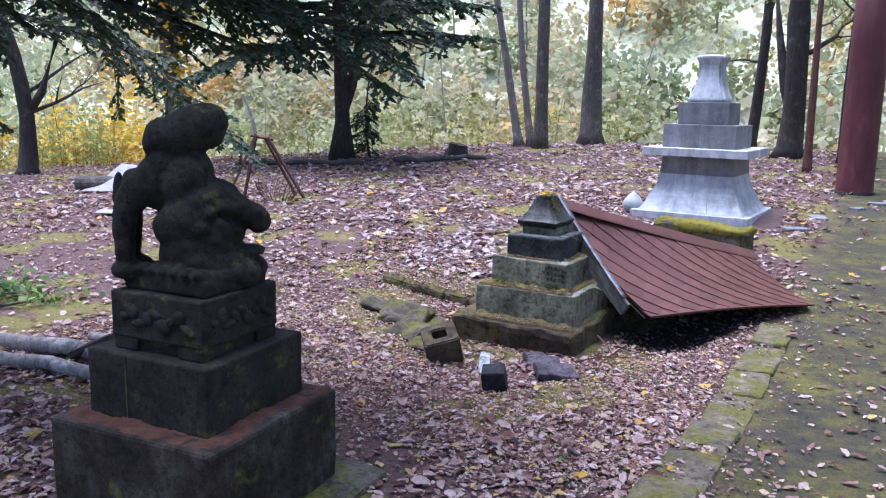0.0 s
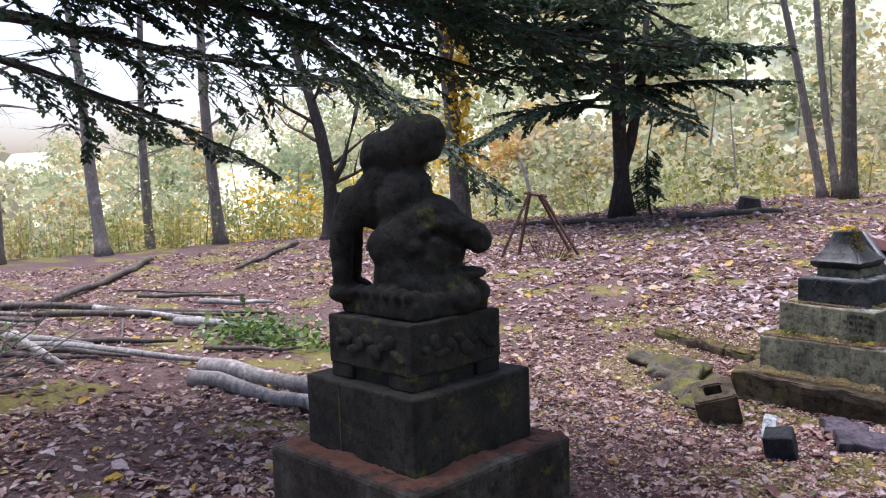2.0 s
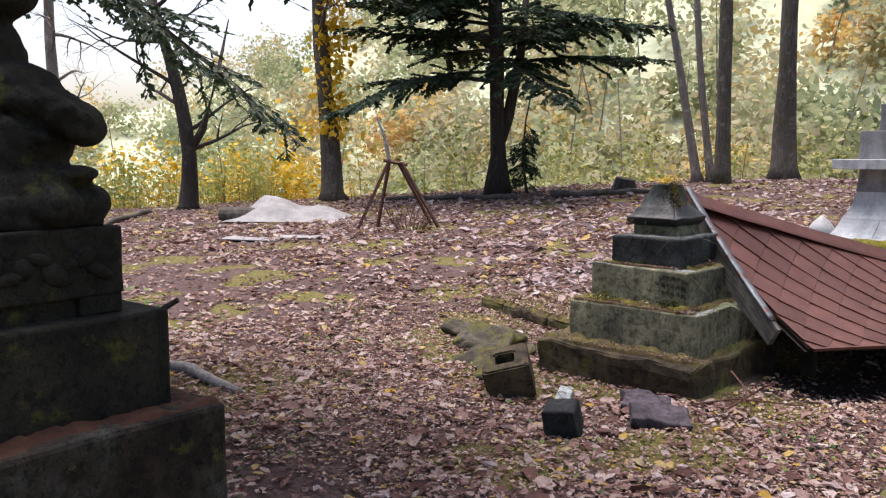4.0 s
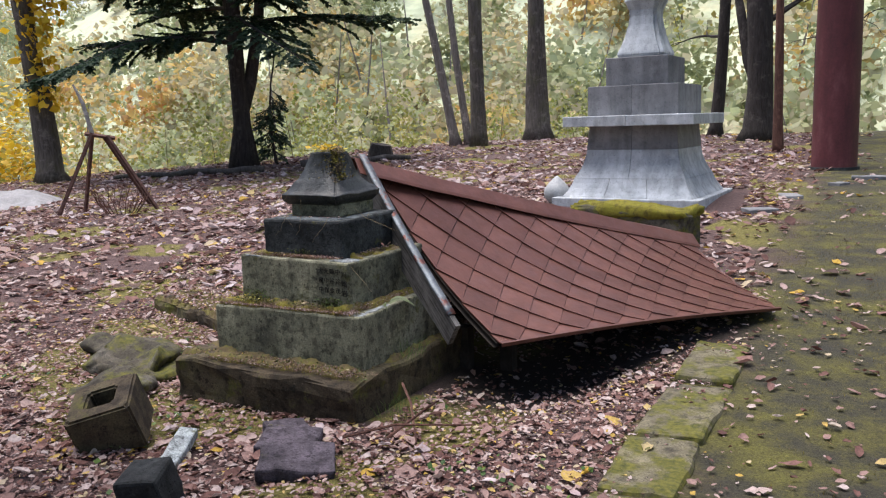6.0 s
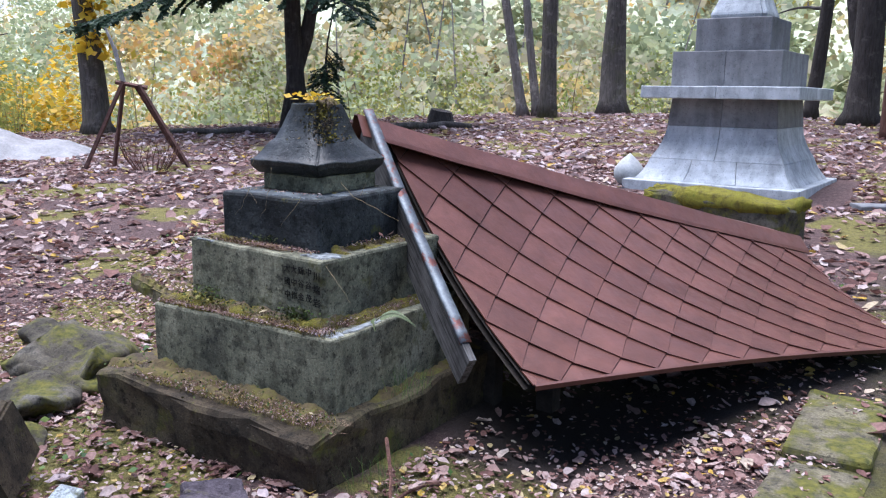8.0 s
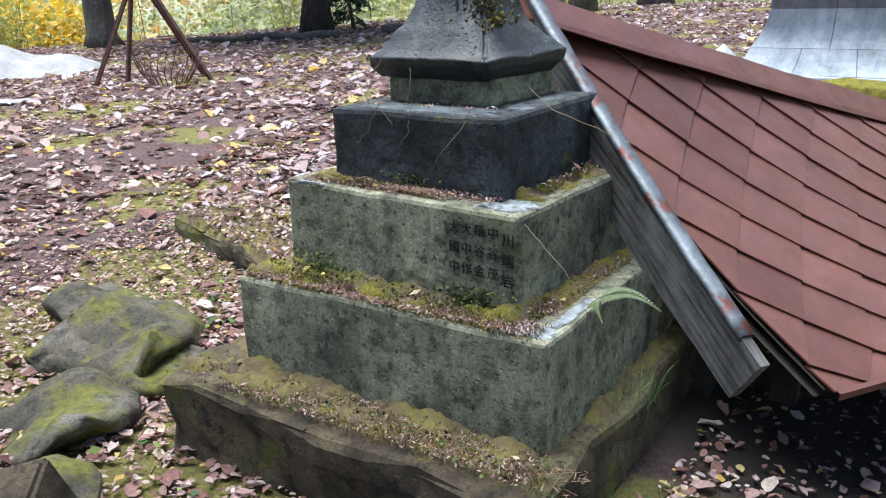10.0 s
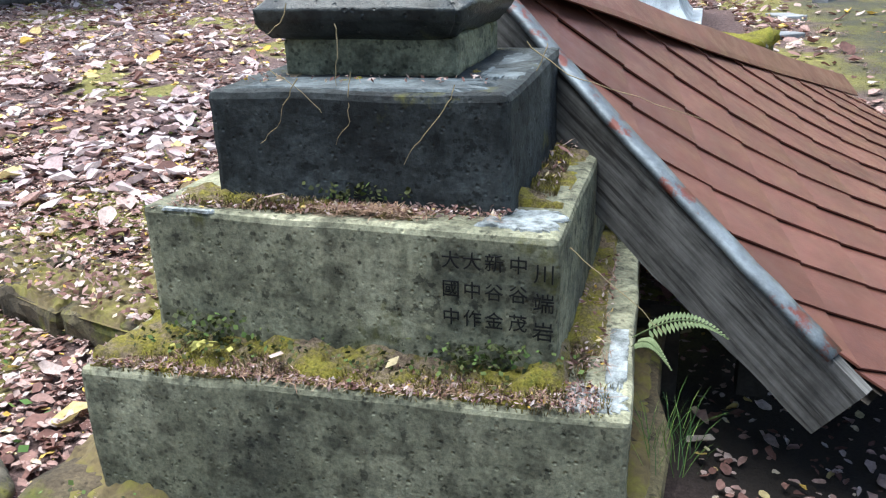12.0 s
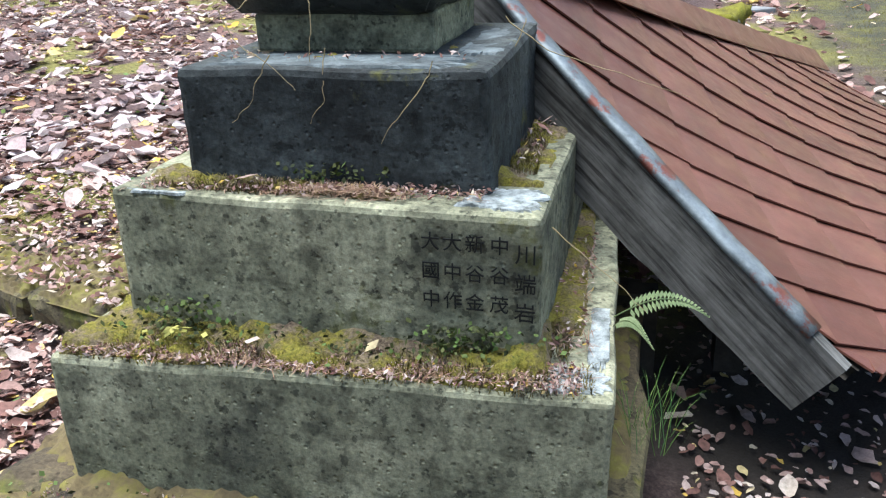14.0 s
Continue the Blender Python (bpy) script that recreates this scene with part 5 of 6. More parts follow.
# ---- far things in the clearing ----
def make_clearing():
    # rusted trestle frame with a wire basket
    fx, fy = -8.7, 5.5
    fr = thing("trestle", pose(fx, fy, gz(fx, fy), 0, 0, 38) @ Matrix.Diagonal((1.2, 1.2, 1.1, 1)), "rusted angle-iron trestle frame", "frame")
    for a, b in (((-0.62, -0.1, 0), (-0.1, 0.0, 1.25)), ((-0.35, 0.25, 0), (-0.1, 0.02, 1.25)), ((0.75, -0.15, 0), (0.1, 0.0, 1.2)), ((0.6, 0.3, 0), (0.05, 0.05, 1.18))):
        part("leg", tube([a, b], 0.03, 4), RUSTIRON, fr)
    part("crossbar", tube([(-0.2, 0.0, 1.24), (0.2, 0.02, 1.16)], 0.032, 4), RUSTIRON, fr)
    part("upright", tube([(-0.1, 0.02, 1.2), (-0.2, 0.05, 1.7), (-0.32, 0.1, 2.0)], [0.035, 0.03, 0.015], 5), DEADWOOD, fr, "grey stick standing up")
    bk = thing("wire_basket", pose(fx + 0.5, fy - 0.1, gz(fx + 0.5, fy - 0.1) + 0.02), "tangle of dry twigs and wire below the trestle", "wire")
    rng = np.random.default_rng(12)
    for k in range(26):
        a = k / 26 * 6.28
        part("wire", tube([(0.3 * math.cos(a), 0.2 * math.sin(a), 0), (0.45 * math.cos(a), 0.32 * math.sin(a), 0.18), (0.55 * math.cos(a + 0.2), 0.4 * math.sin(a + 0.2), 0.42 + rng.uniform(-0.1, 0.1))], [0.008, 0.007, 0.005], 4), BARK_RED, bk)
    # tarpaulin heap, log end and sheets
    tx, ty = -12.3, 5.75
    n = 40
    c = np.linspace(-1, 1, n)
    X, Y = np.meshgrid(c, c)
    Z = np.array([noise.fractal(Vector((a * 1.6, b * 1.6, 4)), 1.0, 2.0, 4) for a, b in zip(X.ravel(), Y.ravel())]).reshape(X.shape)
    rim = np.clip(1 - np.maximum(np.abs(X), np.abs(Y)), 0, 1)
    Zt = np.minimum(rim * 2, 1) * (0.24 + 0.34 * np.exp(-((X + 0.45) ** 2 + Y ** 2) * 6)) + Z * 0.09 * np.minimum(rim * 4, 1)
    idx = np.arange(n * n).reshape(n, n)
    f = np.stack([idx[:-1, :-1], idx[:-1, 1:], idx[1:, 1:], idx[1:, :-1]], -1).reshape(-1, 4)
    tp = arrays("tarpaulin", np.stack([X * 1.45, Y * 0.9, Zt], -1).reshape(-1, 3), f, TARP)
    tp.matrix_world = pose(tx, ty, gz(tx, ty) - 0.03, 0, 0, 38)
    tagged(tp, "crumpled pale tarpaulin over a low heap", "tarpaulin")
    lg = part("log", tube([(-0.5, 0, 0.16), (0, 0.02, 0.17), (0.5, 0, 0.16)], [0.17, 0.18, 0.17], 12), BARK)
    lg.matrix_world = pose(-13.0, 4.75, gz(-13.0, 4.75), 0, 0, 30)
    tagged(lg, "short mossy log beside the tarpaulin", "log")
    for x, y, a in ((-9.9, 2.9, 35), (-9.2, 3.7, 50)):
        s = part("sheet", rough_box(1.1, 0.45, 0.02, 0.012, 0.004, 6, x), TARP)
        s.matrix_world = pose(x, y, gz(x, y) + 0.02, 1, 1, a)
        tagged(s, "pale flat sheet lying on the leaves", "sheet", "pale sheets")
    # bleached logs near the pedestal, and a dark stick
    for p, q, r, mat in (((-4.7, -3.9), (-2.2, -3.35), 0.10, DEADWOOD), ((-4.3, -4.2), (-2.0, -3.75), 0.08, DEADWOOD), ((-3.4, -3.0), (-1.6, -2.9), 0.05, DEADWOOD)):
        pts = []
        for k in range(7):
            t = k / 6
            x, y = p[0] + (q[0] - p[0]) * t, p[1] + (q[1] - p[1]) * t
            pts.append(Vector((x, y, gz(x, y) + r * 0.75 + 0.03 * math.sin(k * 1.9))))
        o = part("log", tube(pts, [r * (1 - 0.35 * k / 6) for k in range(7)], 12), mat, smooth=True)
        tagged(o, "bleached barkless log on the leaves", "log", "bleached logs")
    o = part("dead_branch", tube([(-2.9, -3.6, gz(-2.9, -3.6) + 0.05), (-2.6, -3.3, 0.12), (-2.2, -3.0, 0.42)], [0.05, 0.04, 0.02], 6), BARK_DARK)
    tagged(o, "dark broken branch propped on the logs", "branch")
    # fallen trunks and sticks in the west of the clearing
    rng = np.random.default_rng(17)
    for k in range(34):
        x, y = rng.uniform(-12, -5.0), rng.uniform(-7.0, -1.0)
        a = rng.normal(0.5, 0.35)
        ln = rng.uniform(0.8, 3.2)
        r = rng.uniform(0.02, 0.07)
        pts = []
        for j in range(5):
            px, py = x + math.cos(a) * ln * (j / 4 - 0.5), y + math.sin(a) * ln * (j / 4 - 0.5)
            pts.append(Vector((px, py, gz(px, py) + r + rng.uniform(0, 0.05))))
        o = part("dead_branch", tube(pts, [r, r, r * 0.9, r * 0.7, r * 0.4], 7), BARK if k % 3 else DEADWOOD, smooth=True)
        tagged(o, "fallen grey-brown branch on the forest floor", "branch", "fallen branches")
    for p, q, r in (((-18.5, 1.0), (-11.5, -3.5), 0.09), ((-17.0, 4.6), (-14.0, 1.2), 0.08), ((-10.2, 11.5), (-13.5, 9.8), 0.09), ((-9.6, 12.2), (-7.6, 14.2), 0.11)):
        pts = []
        for k in range(9):
            t = k / 8
            x, y = p[0] + (q[0] - p[0]) * t, p[1] + (q[1] - p[1]) * t
            pts.append(Vector((x, y, gz(x, y) + r * 0.9 + 0.03 * math.sin(k * 2.2))))
        o = part("fallen_trunk", tube(pts, [r * (1 - 0.4 * k / 8) for k in range(9)], 8), BARK, smooth=True)
        tagged(o, "long fallen trunk along the edge of the clearing", "fallen trunk", "fallen trunks")
    st = part("stump", tube([(0, 0, -0.1), (0, 0, 0.2), (0.03, 0, 0.35)], [0.4, 0.32, 0.28], 12), BARK_DARK)
    st.matrix_world = pose(-9.0, 15.0, gz(-9.0, 15.0))
    tagged(st, "rotten dark stump at the tree line", "stump")
    # green weeds and brush heap
    cs = np.concatenate([np.array([cx, cy, gz(cx, cy) + 0.14]) + rng.normal(size=(n2, 3)) * np.array([0.35, 0.3, 0.09]) for cx, cy, n2 in ((-6.3, -2.6, 350), (-5.6, -2.3, 250), (-7.4, -5.6, 300))])
    v, f = quads_cloud(cs, 0.12, rng, 0.8, 0.5)
    tagged(arrays("ground_weeds", v, f, WEED), "green weeds among the fallen branches", "weeds", kind="stuff")
    bm = bmesh.new()
    for k in range(70):
        a = rng.uniform(0, 6.28)
        x, y = -5.6 + rng.normal() * 0.5, -6.2 + rng.normal() * 0.5
        limb_into(bm, (x, y, gz(x, y)), (math.cos(a), math.sin(a), rng.uniform(0.1, 0.9)), rng.uniform(0.6, 1.5), 0.014, rng, 1)
    tagged(part("brushwood", bm, BARK_PALE), "tangled heap of dead brushwood", "brushwood", kind="stuff")
    # red pillar and small dark lantern past the lawn
    px, py = 2.42, 12.2
    pil = thing("red_pillar", pose(px, py, gz(px, py) - 0.05), "faded red painted round gate pillar", "pillar")
    part("shaft", tube([(0, 0, 0), (0, 0, 0.08), (0, 0, 3), (0, 0, 6.2)], [0.40, 0.385, 0.37, 0.35], 28), REDPAINT, pil, smooth=True)
    part("foot_ring", tube([(0, 0, 0), (0, 0, 0.09)], [0.43, 0.42], 28), DARKCON, pil)
    ln = thing("stone_box", pose(4.0, 16.5, gz(4.0, 16.5) + 0.0), "small dark box with a post at the edge of the lawn", "box")
    part("body", rough_box(0.6, 0.5, 0.62, 0.01, 0.02, 5, 2), DARKCON, ln)
    part("post", tube([(0, 0, 0.6), (0, 0, 1.6)], 0.05, 8), BARK_DARK, ln)
    # standpipe
    sx, sy = -1.75, 5.6
    tap = thing("standpipe", pose(sx, sy, gz(sx, sy), 0, 0, -15), "short metal water standpipe in the leaves", "standpipe")
    part("pipe", tube([(0, 0, -0.05), (0, 0, 0.36)], 0.03, 10), PIPE, tap)
    part("arm", tube([(0, 0, 0.27), (-0.28, 0, 0.25), (-0.33, 0, 0.2)], [0.022, 0.022, 0.02], 8), PIPE, tap)
    part("handle", tube([(-0.05, 0, 0.37), (0.05, 0, 0.37)], 0.014, 6), PIPE, tap)
    for x, y, sx, sy, a in ((2.0, 8.6, 0.28, 0.5, 15), (1.75, 7.2, 0.4, 0.3, 30), (2.6, 9.8, 0.3, 0.2, 60), (3.0, 10.6, 0.5, 0.2, 5)):
        s = part("flat_stone", rough_box(sx, sy, 0.06, 0.01, 0.012, 5, x), GRANITE2)
        s.matrix_world = pose(x, y, gz(x, y) - 0.015, 0, 0, a)
        tagged(s, "small grey flat stone set in the lawn", "stone", "flat stones")


make_clearing()


# ---- ferns, grass, twigs by the monument ----
def make_plants():
    rng = np.random.default_rng(19)

    def fern(x, y, z, head, ln, label):
        fn = thing("fern", pose(x, y, z, 0, 0, head) @ pose(0, 0, 0, 42, 0, 0), label, "fern", "ferns")
        pts = []
        for k in range(25):
            t = k / 24
            pts.append(Vector((ln * t, 0.02 * math.sin(3 * t), 0.24 * ln * math.sin(2.4 * t) * 1.4 - 0.25 * ln * t * t)))
        part("stem", tube(pts, [0.0016] * 25, 4), FERN, fn)
        for k in range(4, 25):
            w = 0.2 * ln * (1 - (k / 25.5)) * (0.55 + 0.45 * min(1, k / 9))
            for s in (-1, 1):
                b = pts[k]
                d = Vector((0.3, s, -0.12)).normalized()
                vs = [b[:], (b + d * w * 0.5 + Vector((0.0048, 0, 0)))[:], (b + d * w)[:], (b + d * w * 0.5 + Vector((-0.0048, 0, 0.002)))[:]]
                arrays("leaflet", np.array(vs), np.array([[0, 1, 2, 3]]), FERN, fn)

    fern(0.53, -0.24, 0.325, 8, 0.185, "pale green fern frond growing from the tier")
    fern(0.53, -0.26, 0.315, -50, 0.11, "small fern frond drooping over the edge")
    fern(-0.62, 0.05, 0.06, -130, 0.26, "fern frond at the back of the kerb")

    def blades(name, spots, n, h, mat, label, wide=0.003, spread=0.06, up=1.0):
        vs = []
        for k in range(n):
            cx, cy, cz, sx, sy = spots[rng.integers(0, len(spots))]
            x, y = cx + rng.uniform(-sx, sx), cy + rng.uniform(-sy, sy)
            z = cz if cz is not None else gz(x, y)
            a = rng.uniform(0, 6.28)
            L = h * rng.uniform(0.5, 1.4)
            b = Vector((x, y, z - 0.01))
            t = b + Vector((math.cos(a) * spread * L * 12 * rng.uniform(0.2, 1), math.sin(a) * spread * L * 12 * rng.uniform(0.2, 1), L * up))
            m = b.lerp(t, 0.55) + Vector((0, 0, L * 0.18 * up))
            w = Vector((-math.sin(a), math.cos(a), 0)) * wide
            vs += [b - w, b + w, m + w * 0.8, m - w * 0.8, m - w * 0.8, m + w * 0.8, t + w * 0.1, t - w * 0.1]
        V = np.array([q[:] for q in vs])
        tagged(arrays(name, V, np.arange(len(V)).reshape(-1, 4), mat), label, "grass", kind="stuff")

    blades("grass_tufts", [(0.72, -0.35, None, 0.12, 0.12), (0.8, -0.55, None, 0.15, 0.1), (0.62, -0.12, -0.0, 0.06, 0.1)], 200, 0.085, WEED, "thin green grass at the foot of the monument", 0.0009, 0.09)
    blades("moss_fringe", [(0.0, -0.46, 0.31, 0.4, 0.03), (0.28, -0.46, 0.31, 0.12, 0.03), (0.44, -0.1, 0.31, 0.015, 0.25), (0.0, -0.63, 0.0, 0.6, 0.06), (-0.08, -0.36, 0.605, 0.2, 0.02), (-0.05, -0.48, 0.31, 0.38, 0.025), (0.0, -0.47, 0.32, 0.5, 0.05), (0.43, -0.1, 0.32, 0.02, 0.3), (-0.2, -0.35, 0.615, 0.15, 0.03), (0.34, 0.05, 0.61, 0.03, 0.25), (0.0, -0.48, 0.335, 0.42, 0.035), (0.0, -0.5, 0.312, 0.5, 0.03), (0.0, -0.63, 0.02, 0.6, 0.08), (-0.1, -0.66, 0.02, 0.5, 0.06)], 21000, 0.014, MOSS, "fine moss tufts on the treads", 0.0012, 0.08)
    blades("pine_straw", [(0.02, -0.37, 0.618, 0.14, 0.03), (0.02, -0.37, 0.625, 0.09, 0.02), (-0.1, -0.5, 0.335, 0.35, 0.04), (0.1, -0.65, 0.03, 0.6, 0.06), (-0.2, -0.5, 0.335, 0.2, 0.03), (0.1, -0.49, 0.335, 0.3, 0.035), (0.0, -0.475, 0.335, 0.5, 0.05), (-0.05, -0.355, 0.618, 0.35, 0.035), (0.45, -0.1, 0.335, 0.04, 0.3)], 2400, 0.024, STRAW, "dry brown needles lying on the treads", 0.0009, 0.16, 0.15)
    blades("verge_grass", [(3.2, 2, None, 0.9, 6), (4.5, 4, None, 1.6, 6), (2.6, 5, None, 0.6, 3)], 9000, 0.02, MOSS, "short moss tufts in the lawn", 0.0025, 0.06)
    cs = np.stack([rng.uniform(-4.0, 2.0, 6000), rng.uniform(-4.5, 4.5, 6000), np.zeros(6000)], 1)
    keep = np.sin(cs[:, 0] * 3.1) * np.cos(cs[:, 1] * 2.7) + rng.normal(size=6000) * 0.35 > 0.45
    cs = cs[keep]
    cs[:, 2] = [gz(p, q) + rng.uniform(0.02, 0.05) for p, q, _ in cs]
    cs = cs[~((np.abs(cs[:, 0]) < 0.7) & (np.abs(cs[:, 1]) < 0.75)) & (roof_shade(cs[:, 0], cs[:, 1]) < 0.3)]
    v, f = quads_cloud(cs, 0.034, rng, 1.0, 0.7)
    tagged(arrays("ground_sprouts", v, f, WEED), "small green sprouts between the fallen leaves", "sprouts", kind="stuff")
    # creeping leaves along the foot of the carved tier
    cs = np.concatenate([np.stack([rng.uniform(-0.45, 0.4, 300), rng.normal(-0.46, 0.025, 300), 0.335 + rng.uniform(-0.01, 0.025, 300)], 1),
                         np.stack([rng.normal(0.28, 0.06, 320), rng.normal(-0.44, 0.010, 320), rng.uniform(0.32, 0.39, 320)], 1),
                         np.stack([rng.normal(-0.3, 0.05, 200), rng.normal(-0.43, 0.012, 200), rng.uniform(0.33, 0.4, 200)], 1),
                         np.stack([rng.uniform(-0.7, 0.7, 260), rng.normal(-0.66, 0.05, 260), 0.02 + rng.uniform(0, 0.04, 260)], 1),
                         np.stack([rng.normal(0.0, 0.06, 150), rng.normal(-0.325, 0.01, 150), rng.uniform(0.61, 0.65, 150)], 1)])
    v, f = quads_cloud(cs, 0.012, rng, 0.3, 0.8)
    tagged(arrays("creeping_leaves", v, f, CREEPER), "tiny green creepers along the tiers", "creeper", kind="stuff")
    cs = np.stack([rng.normal(-0.27, 0.04, 20), rng.normal(-0.48, 0.02, 20), 0.35 + rng.uniform(0, 0.03, 20)], 1)
    v, f = quads_cloud(cs, 0.022, rng, 1.5, 0.8)
    tagged(arrays("yellow_seedling", v, f, SEEDLING), "yellow-leaved seedling on the tier", "seedling", kind="stuff")
    cs = np.stack([rng.normal(0.0, 0.05, 34), rng.normal(-0.03, 0.05, 34), 1.24 + rng.uniform(0, 0.03, 34)], 1)
    v, f = quads_cloud(cs, 0.034, rng, 1.0, 0.7)
    tagged(arrays("cap_leaves", v, f, YELLOW), "yellow leaves caught on the mossy cap", "leaves", kind="stuff")
    # moss hanging from the top of the cap
    k = rng.random(620) ** 1.5
    rim = 0.085 + 0.075 * k
    side = rng.normal(0.15, 0.35, 620)
    cs = np.stack([-0.02 + rim * np.where(side > 0, 1, 1 + side * 1.6), 0.025 - rim * np.where(side > 0, 1 - side * 1.6, 1), 1.225 - 0.19 * k + rng.normal(0, 0.006, 620)], 1)
    v, f = quads_cloud(cs, 0.016, rng, 0.2, 0.6)
    tagged(arrays("cap_moss", v, f, MOSS), "tufts of moss hanging down the cap", "moss", kind="stuff")
    # crumbs of dead leaf and bark on the treads
    def crumbs(n, cx, sx, cy, sy, z):
        return np.stack([rng.uniform(cx - sx, cx + sx, n), rng.uniform(cy - sy, cy + sy, n), z + rng.uniform(0, 0.012, n)], 1)

    cs = np.concatenate([crumbs(3200, -0.02, 0.5, -0.483, 0.05, 0.318), crumbs(260, 0.45, 0.035, -0.1, 0.3, 0.33), crumbs(800, -0.04, 0.34, -0.355, 0.035, 0.608), crumbs(90, 0.35, 0.03, 0.05, 0.25, 0.62), crumbs(2200, -0.05, 0.62, -0.63, 0.08, 0.012), crumbs(80, 0.0, 0.28, -0.26, 0.03, 0.835)])
    v, f = quads_cloud(cs, 0.0125, rng, 0.4, 0.4)
    tagged(arrays("tread_litter", v, f, LITTER), "crumbs of dead leaves on the mossy treads", "litter", kind="stuff")
    # dry tendrils on the cap and tiers
    for k, (x, y, z) in enumerate(((-0.2, -0.31, 0.93), (0.0, -0.315, 0.86), (0.31, -0.2, 0.9), (0.33, -0.05, 0.88), (-0.1, -0.33, 0.85), (-0.14, -0.26, 0.98), (-0.05, -0.25, 0.94), (0.2, -0.33, 0.84), (0.42, -0.43, 0.58))):
        pts = [Vector((x, y, z))]
        lean = rng.uniform(-0.006, 0.01)
        for j in range(14):
            lean += rng.normal() * 0.003
            pts.append(pts[-1] + Vector((lean, rng.uniform(-0.004, 0.0), rng.uniform(-0.013, -0.005))))
        o = part("dry_tendril", tube(pts, [0.0013 - 0.00006 * j for j in range(15)], 4), DRYGRASS)
        tagged(o, "dry pale vine tendril hanging on the stone", "tendril", "dry tendrils")
    for pts in (((0.75, -1.05, -0.17), (1.0, -0.95, -0.1), (1.35, -0.75, -0.12)), ((0.78, -0.5, -0.05), (0.95, -0.7, -0.08), (1.12, -0.95, -0.18)), ((0.95, -0.95, -0.18), (1.1, -0.8, -0.05), (1.2, -0.85, 0.02))):
        o = part("twig", tube([Vector(p) for p in pts], [0.008, 0.007, 0.004], 5), BARK_RED)
        tagged(o, "thin brown twig on the ground", "twig", "twigs")


make_plants()


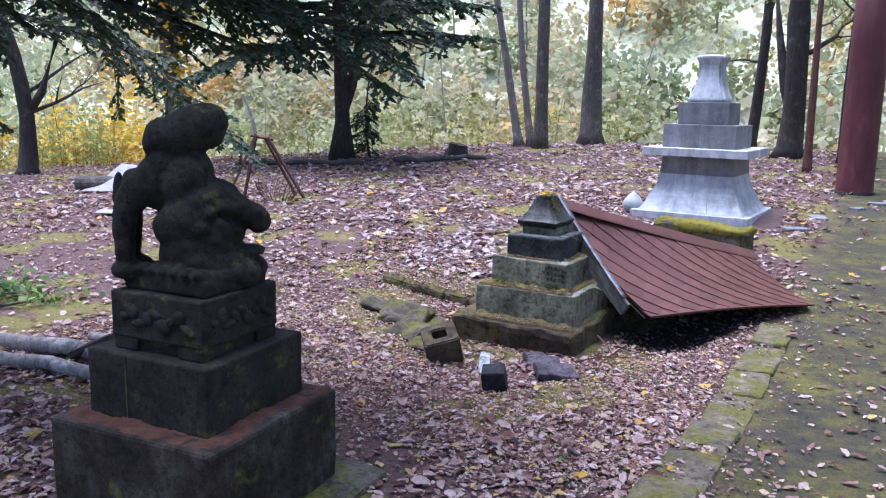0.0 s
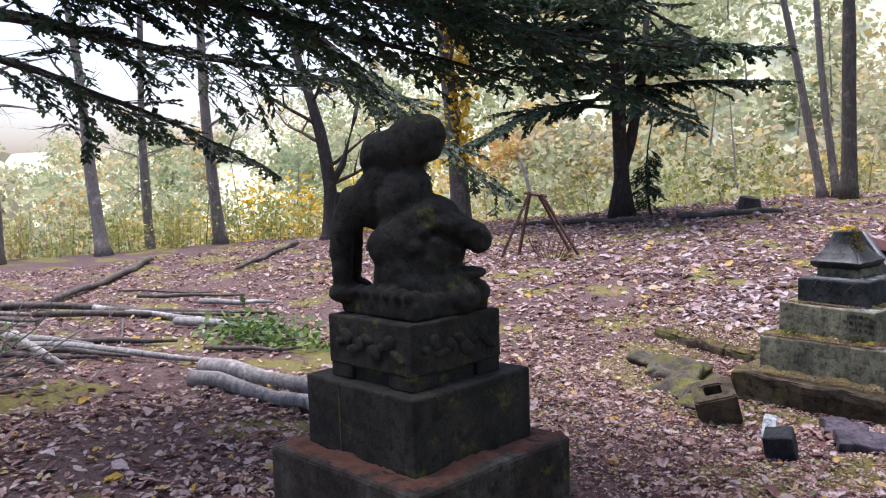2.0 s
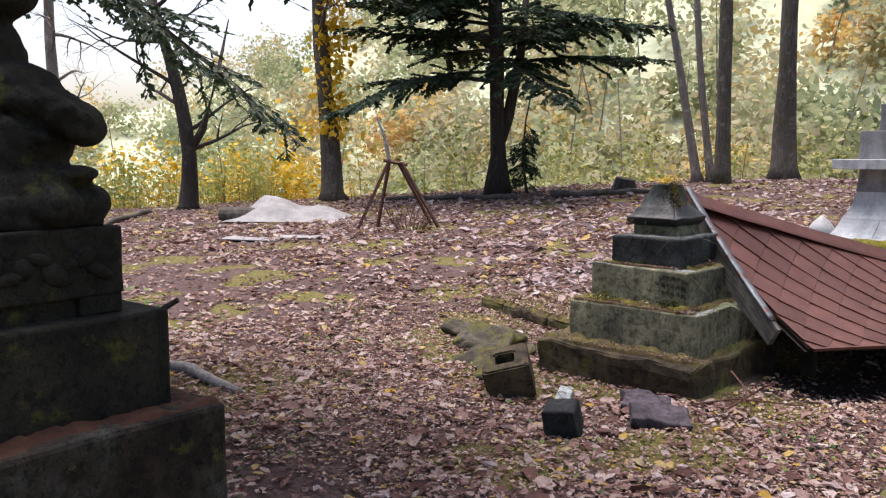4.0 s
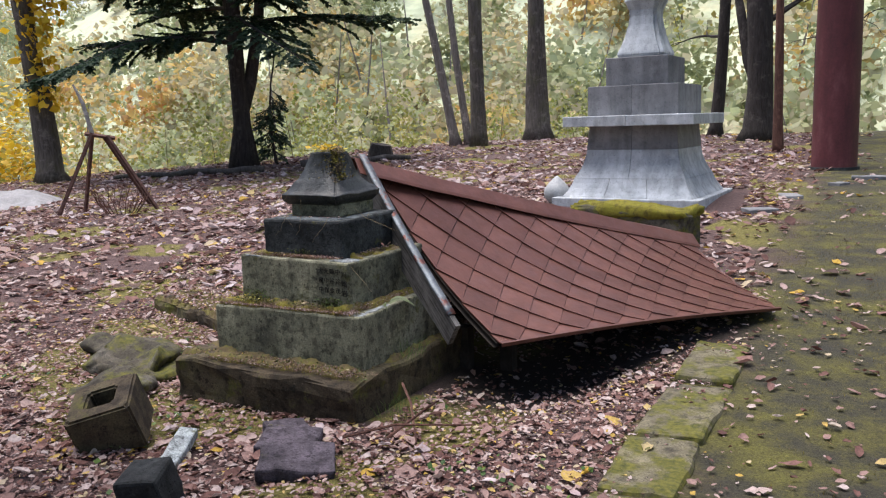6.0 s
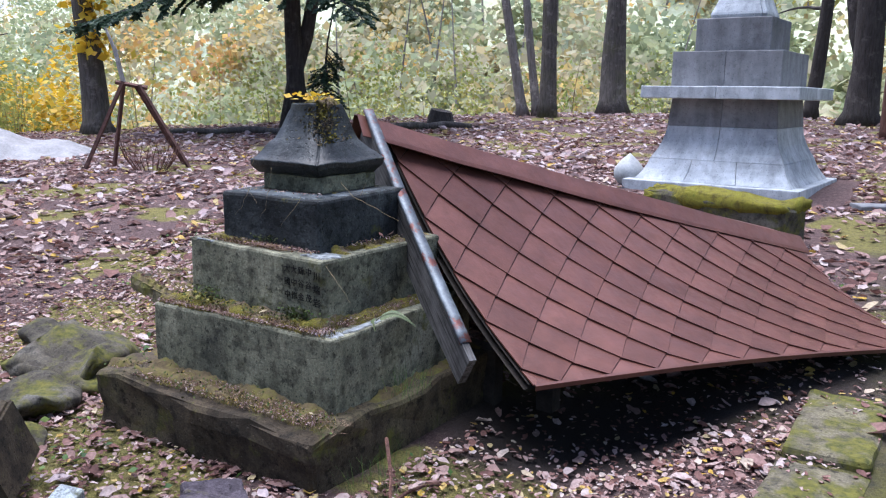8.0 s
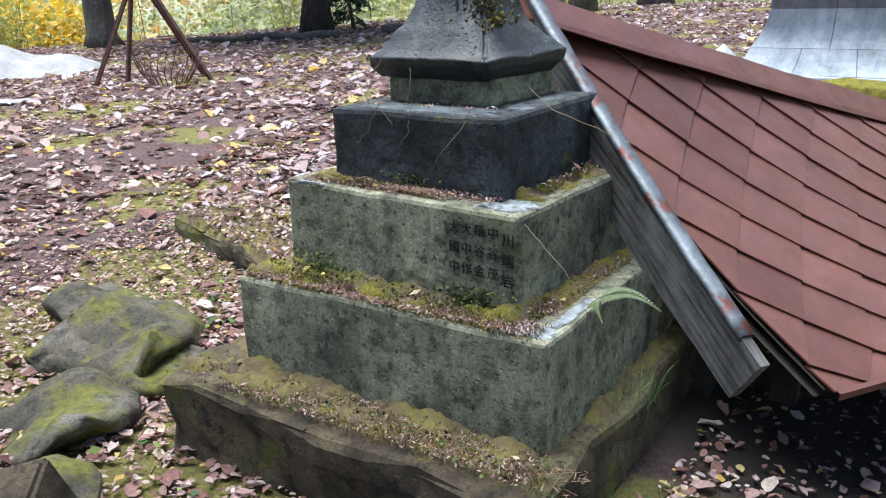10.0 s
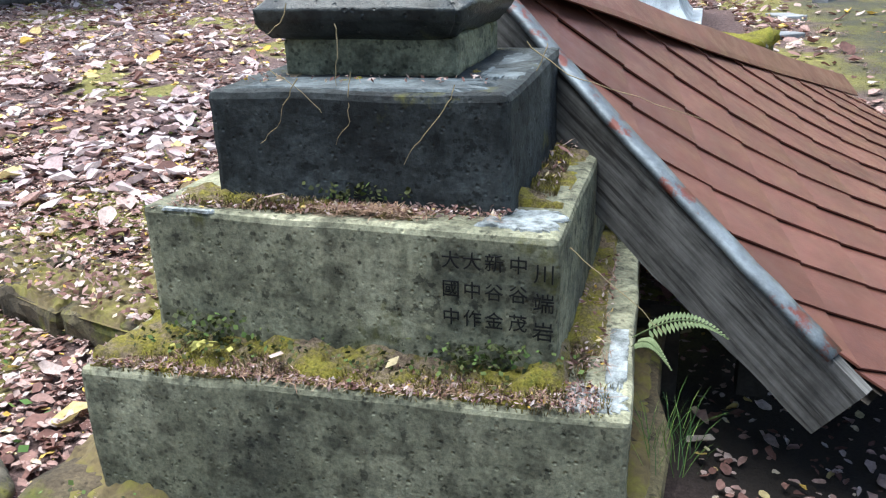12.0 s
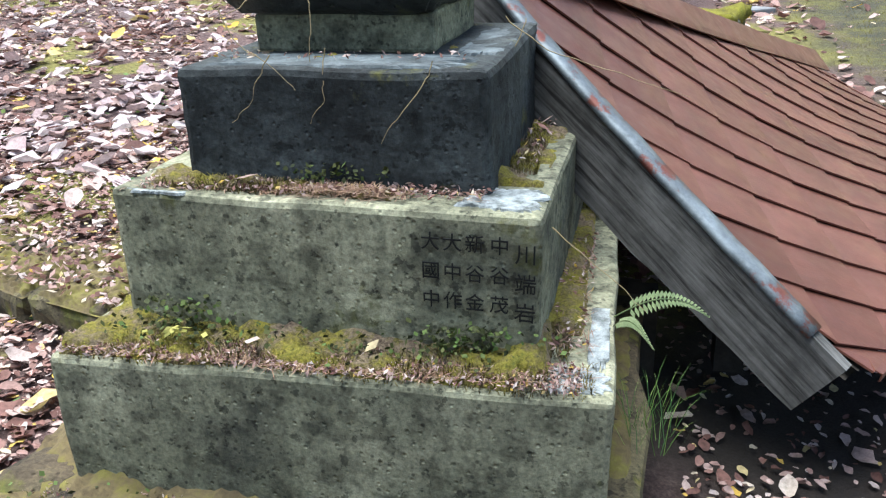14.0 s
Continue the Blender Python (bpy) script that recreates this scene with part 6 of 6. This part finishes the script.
# ---- fallen leaves ----
def make_leaves():
    rng = np.random.default_rng(23)

    def blocked(x, y):
        return ((np.abs(x) < 0.72) & (np.abs(y) < 0.72)) | ((np.abs(x + 0.065) < 0.62) & (np.abs(y + 4.87) < 0.62)) | ((np.abs(x - 0.2) < 1.25) & (np.abs(y - 8.1) < 1.25))

    def scatter(name, n, xr, yr, size, mat, label, curl=0.35, dens=None, lift=0.012):
        x, y = rng.uniform(*xr, n), rng.uniform(*yr, n)
        ok = ~blocked(x, y) & (edge_side(x, y) < 1.5)
        if dens:
            ok &= rng.random(n) < dens(x, y)
        x, y = x[ok], y[ok]
        n = len(x)
        b = np.array([noise.fractal(Vector((p * 0.9, q * 0.9, 0)), 1.0, 2.0, 4) for p, q in zip(x, y)]) * 0.035
        z = height(x, y) + b + lift + rng.uniform(0, 0.012, n)
        a = rng.uniform(0, 2 * np.pi, n)
        s = size * np.clip(rng.lognormal(0, 0.35, n), 0.5, 1.7)
        asp = rng.uniform(0.42, 0.75, n)
        tilt = rng.normal(0, 0.22, (n, 2))
        cu = rng.normal(curl, 0.25, n)
        half = ((-0.38, 0.29), (-0.12, 0.48), (0.15, 0.43), (0.36, 0.22))
        prof = ((-0.5, 0.0), (0.5, 0.0)) + half + tuple((u, -w) for u, w in half) + tuple((u, 0.0) for u, w in half)
        V = np.zeros((n, 14, 3))
        lobe = rng.uniform(0.8, 1.2, (n, 14))
        for k, (u, w) in enumerate(prof):
            lx, ly = u * s, w * s * asp * lobe[:, k]
            lz = (np.abs(w) * 1.2 * cu + u * u * cu) * s * 0.5 + rng.normal(0, 0.05, n) * s
            V[:, k, 0] = x + lx * np.cos(a) - ly * np.sin(a)
            V[:, k, 1] = y + lx * np.sin(a) + ly * np.cos(a)
            V[:, k, 2] = z + lz + tilt[:, 0] * lx + tilt[:, 1] * ly
        tri = [(0, 10, 2), (0, 6, 10), (13, 1, 5), (13, 9, 1)]
        for q in range(3):
            tri += [(10 + q, 11 + q, 3 + q), (10 + q, 3 + q, 2 + q), (10 + q, 6 + q, 7 + q), (10 + q, 7 + q, 11 + q)]
        tri = np.array(tri)
        F = (tri[None] + (np.arange(n) * 14)[:, None, None]).reshape(-1, 3)
        ob = arrays(name, V.reshape(-1, 3), F, mat)
        ob.data.polygons.foreach_set("use_smooth", [True] * len(ob.data.polygons))
        tagged(ob, label, "leaves", kind="stuff")

    def main(x, y):
        # fewer leaves where the roof's shade is painted on the ground
        east = np.clip(1.0 - (x - 1.9) / 0.5, 0.12, 1) * (1 - 0.75 * roof_shade(x, y)) * (1 - 0.55 * moss_cover(x, y))
        pat = np.sin(x * 1.3 + 2) * np.cos(y * 1.1) + 0.5 * np.sin(x * 3.1 + y * 2.3)
        return east * np.clip(0.75 + 0.4 * pat, 0.3, 1)

    scatter("leaf_crumbs", 52000, (-3.0, 2.6), (-3.6, 3.0), 0.024, LITTER, "small broken leaves and crumbs on the ground", 0.5, lambda x, y: np.clip(1.0 - (x - 1.9) / 0.5, 0.1, 1) * (1 - 0.75 * roof_shade(x, y)) * (1 - 0.35 * moss_cover(x, y)))
    scatter("fallen_leaves", 56000, (-4, 6), (-6.5, 3.0), 0.045, LITTER, "brown and tan fallen leaves covering the ground", dens=main)
    scatter("fallen_leaves", 62000, (-19, 6), (-8, 14), 0.075, LITTER, "brown and pinkish fallen leaves covering the clearing", dens=main)
    scatter("fallen_leaves", 20000, (-16, 3), (1, 24), 0.12, LITTER, "dry fallen leaves towards the tree line", dens=main)
    scatter("pale_leaves", 3000, (-14, 1.5), (3, 22), 0.15, PALE_LEAF, "large pale magnolia leaves on the ground", 0.5, main, 0.02)
    scatter("pale_leaves", 260, (-4, 2.0), (-6, -0.8), 0.075, PALE_LEAF, "pale dry leaves near the monument", 0.5, main, 0.02)
    scatter("pale_leaves", 1300, (-3.2, 0.6), (1.6, 6.5), 0.12, PALE_LEAF, "large pale magnolia leaves behind the monument", 0.6, main, 0.025)
    # leaves lying on the tiers
    spots = ((-0.16, -0.36, 0.63), (0.47, 0.02, 0.35), (0.45, 0.12, 0.35), (-0.12, -0.5, 0.36), (0.1, -0.47, 0.35), (0.36, 0.1, 0.64), (0.5, -0.62, 0.03), (-0.4, -0.68, 0.03), (0.36, 0.02, 0.645))
    v, f = quads_cloud(np.array(spots), 0.042, rng, 1.5, 0.45)
    tagged(arrays("tier_leaves", v, f, LITTER), "few dry leaves lying on the tiers", "leaves", kind="stuff")


make_leaves()
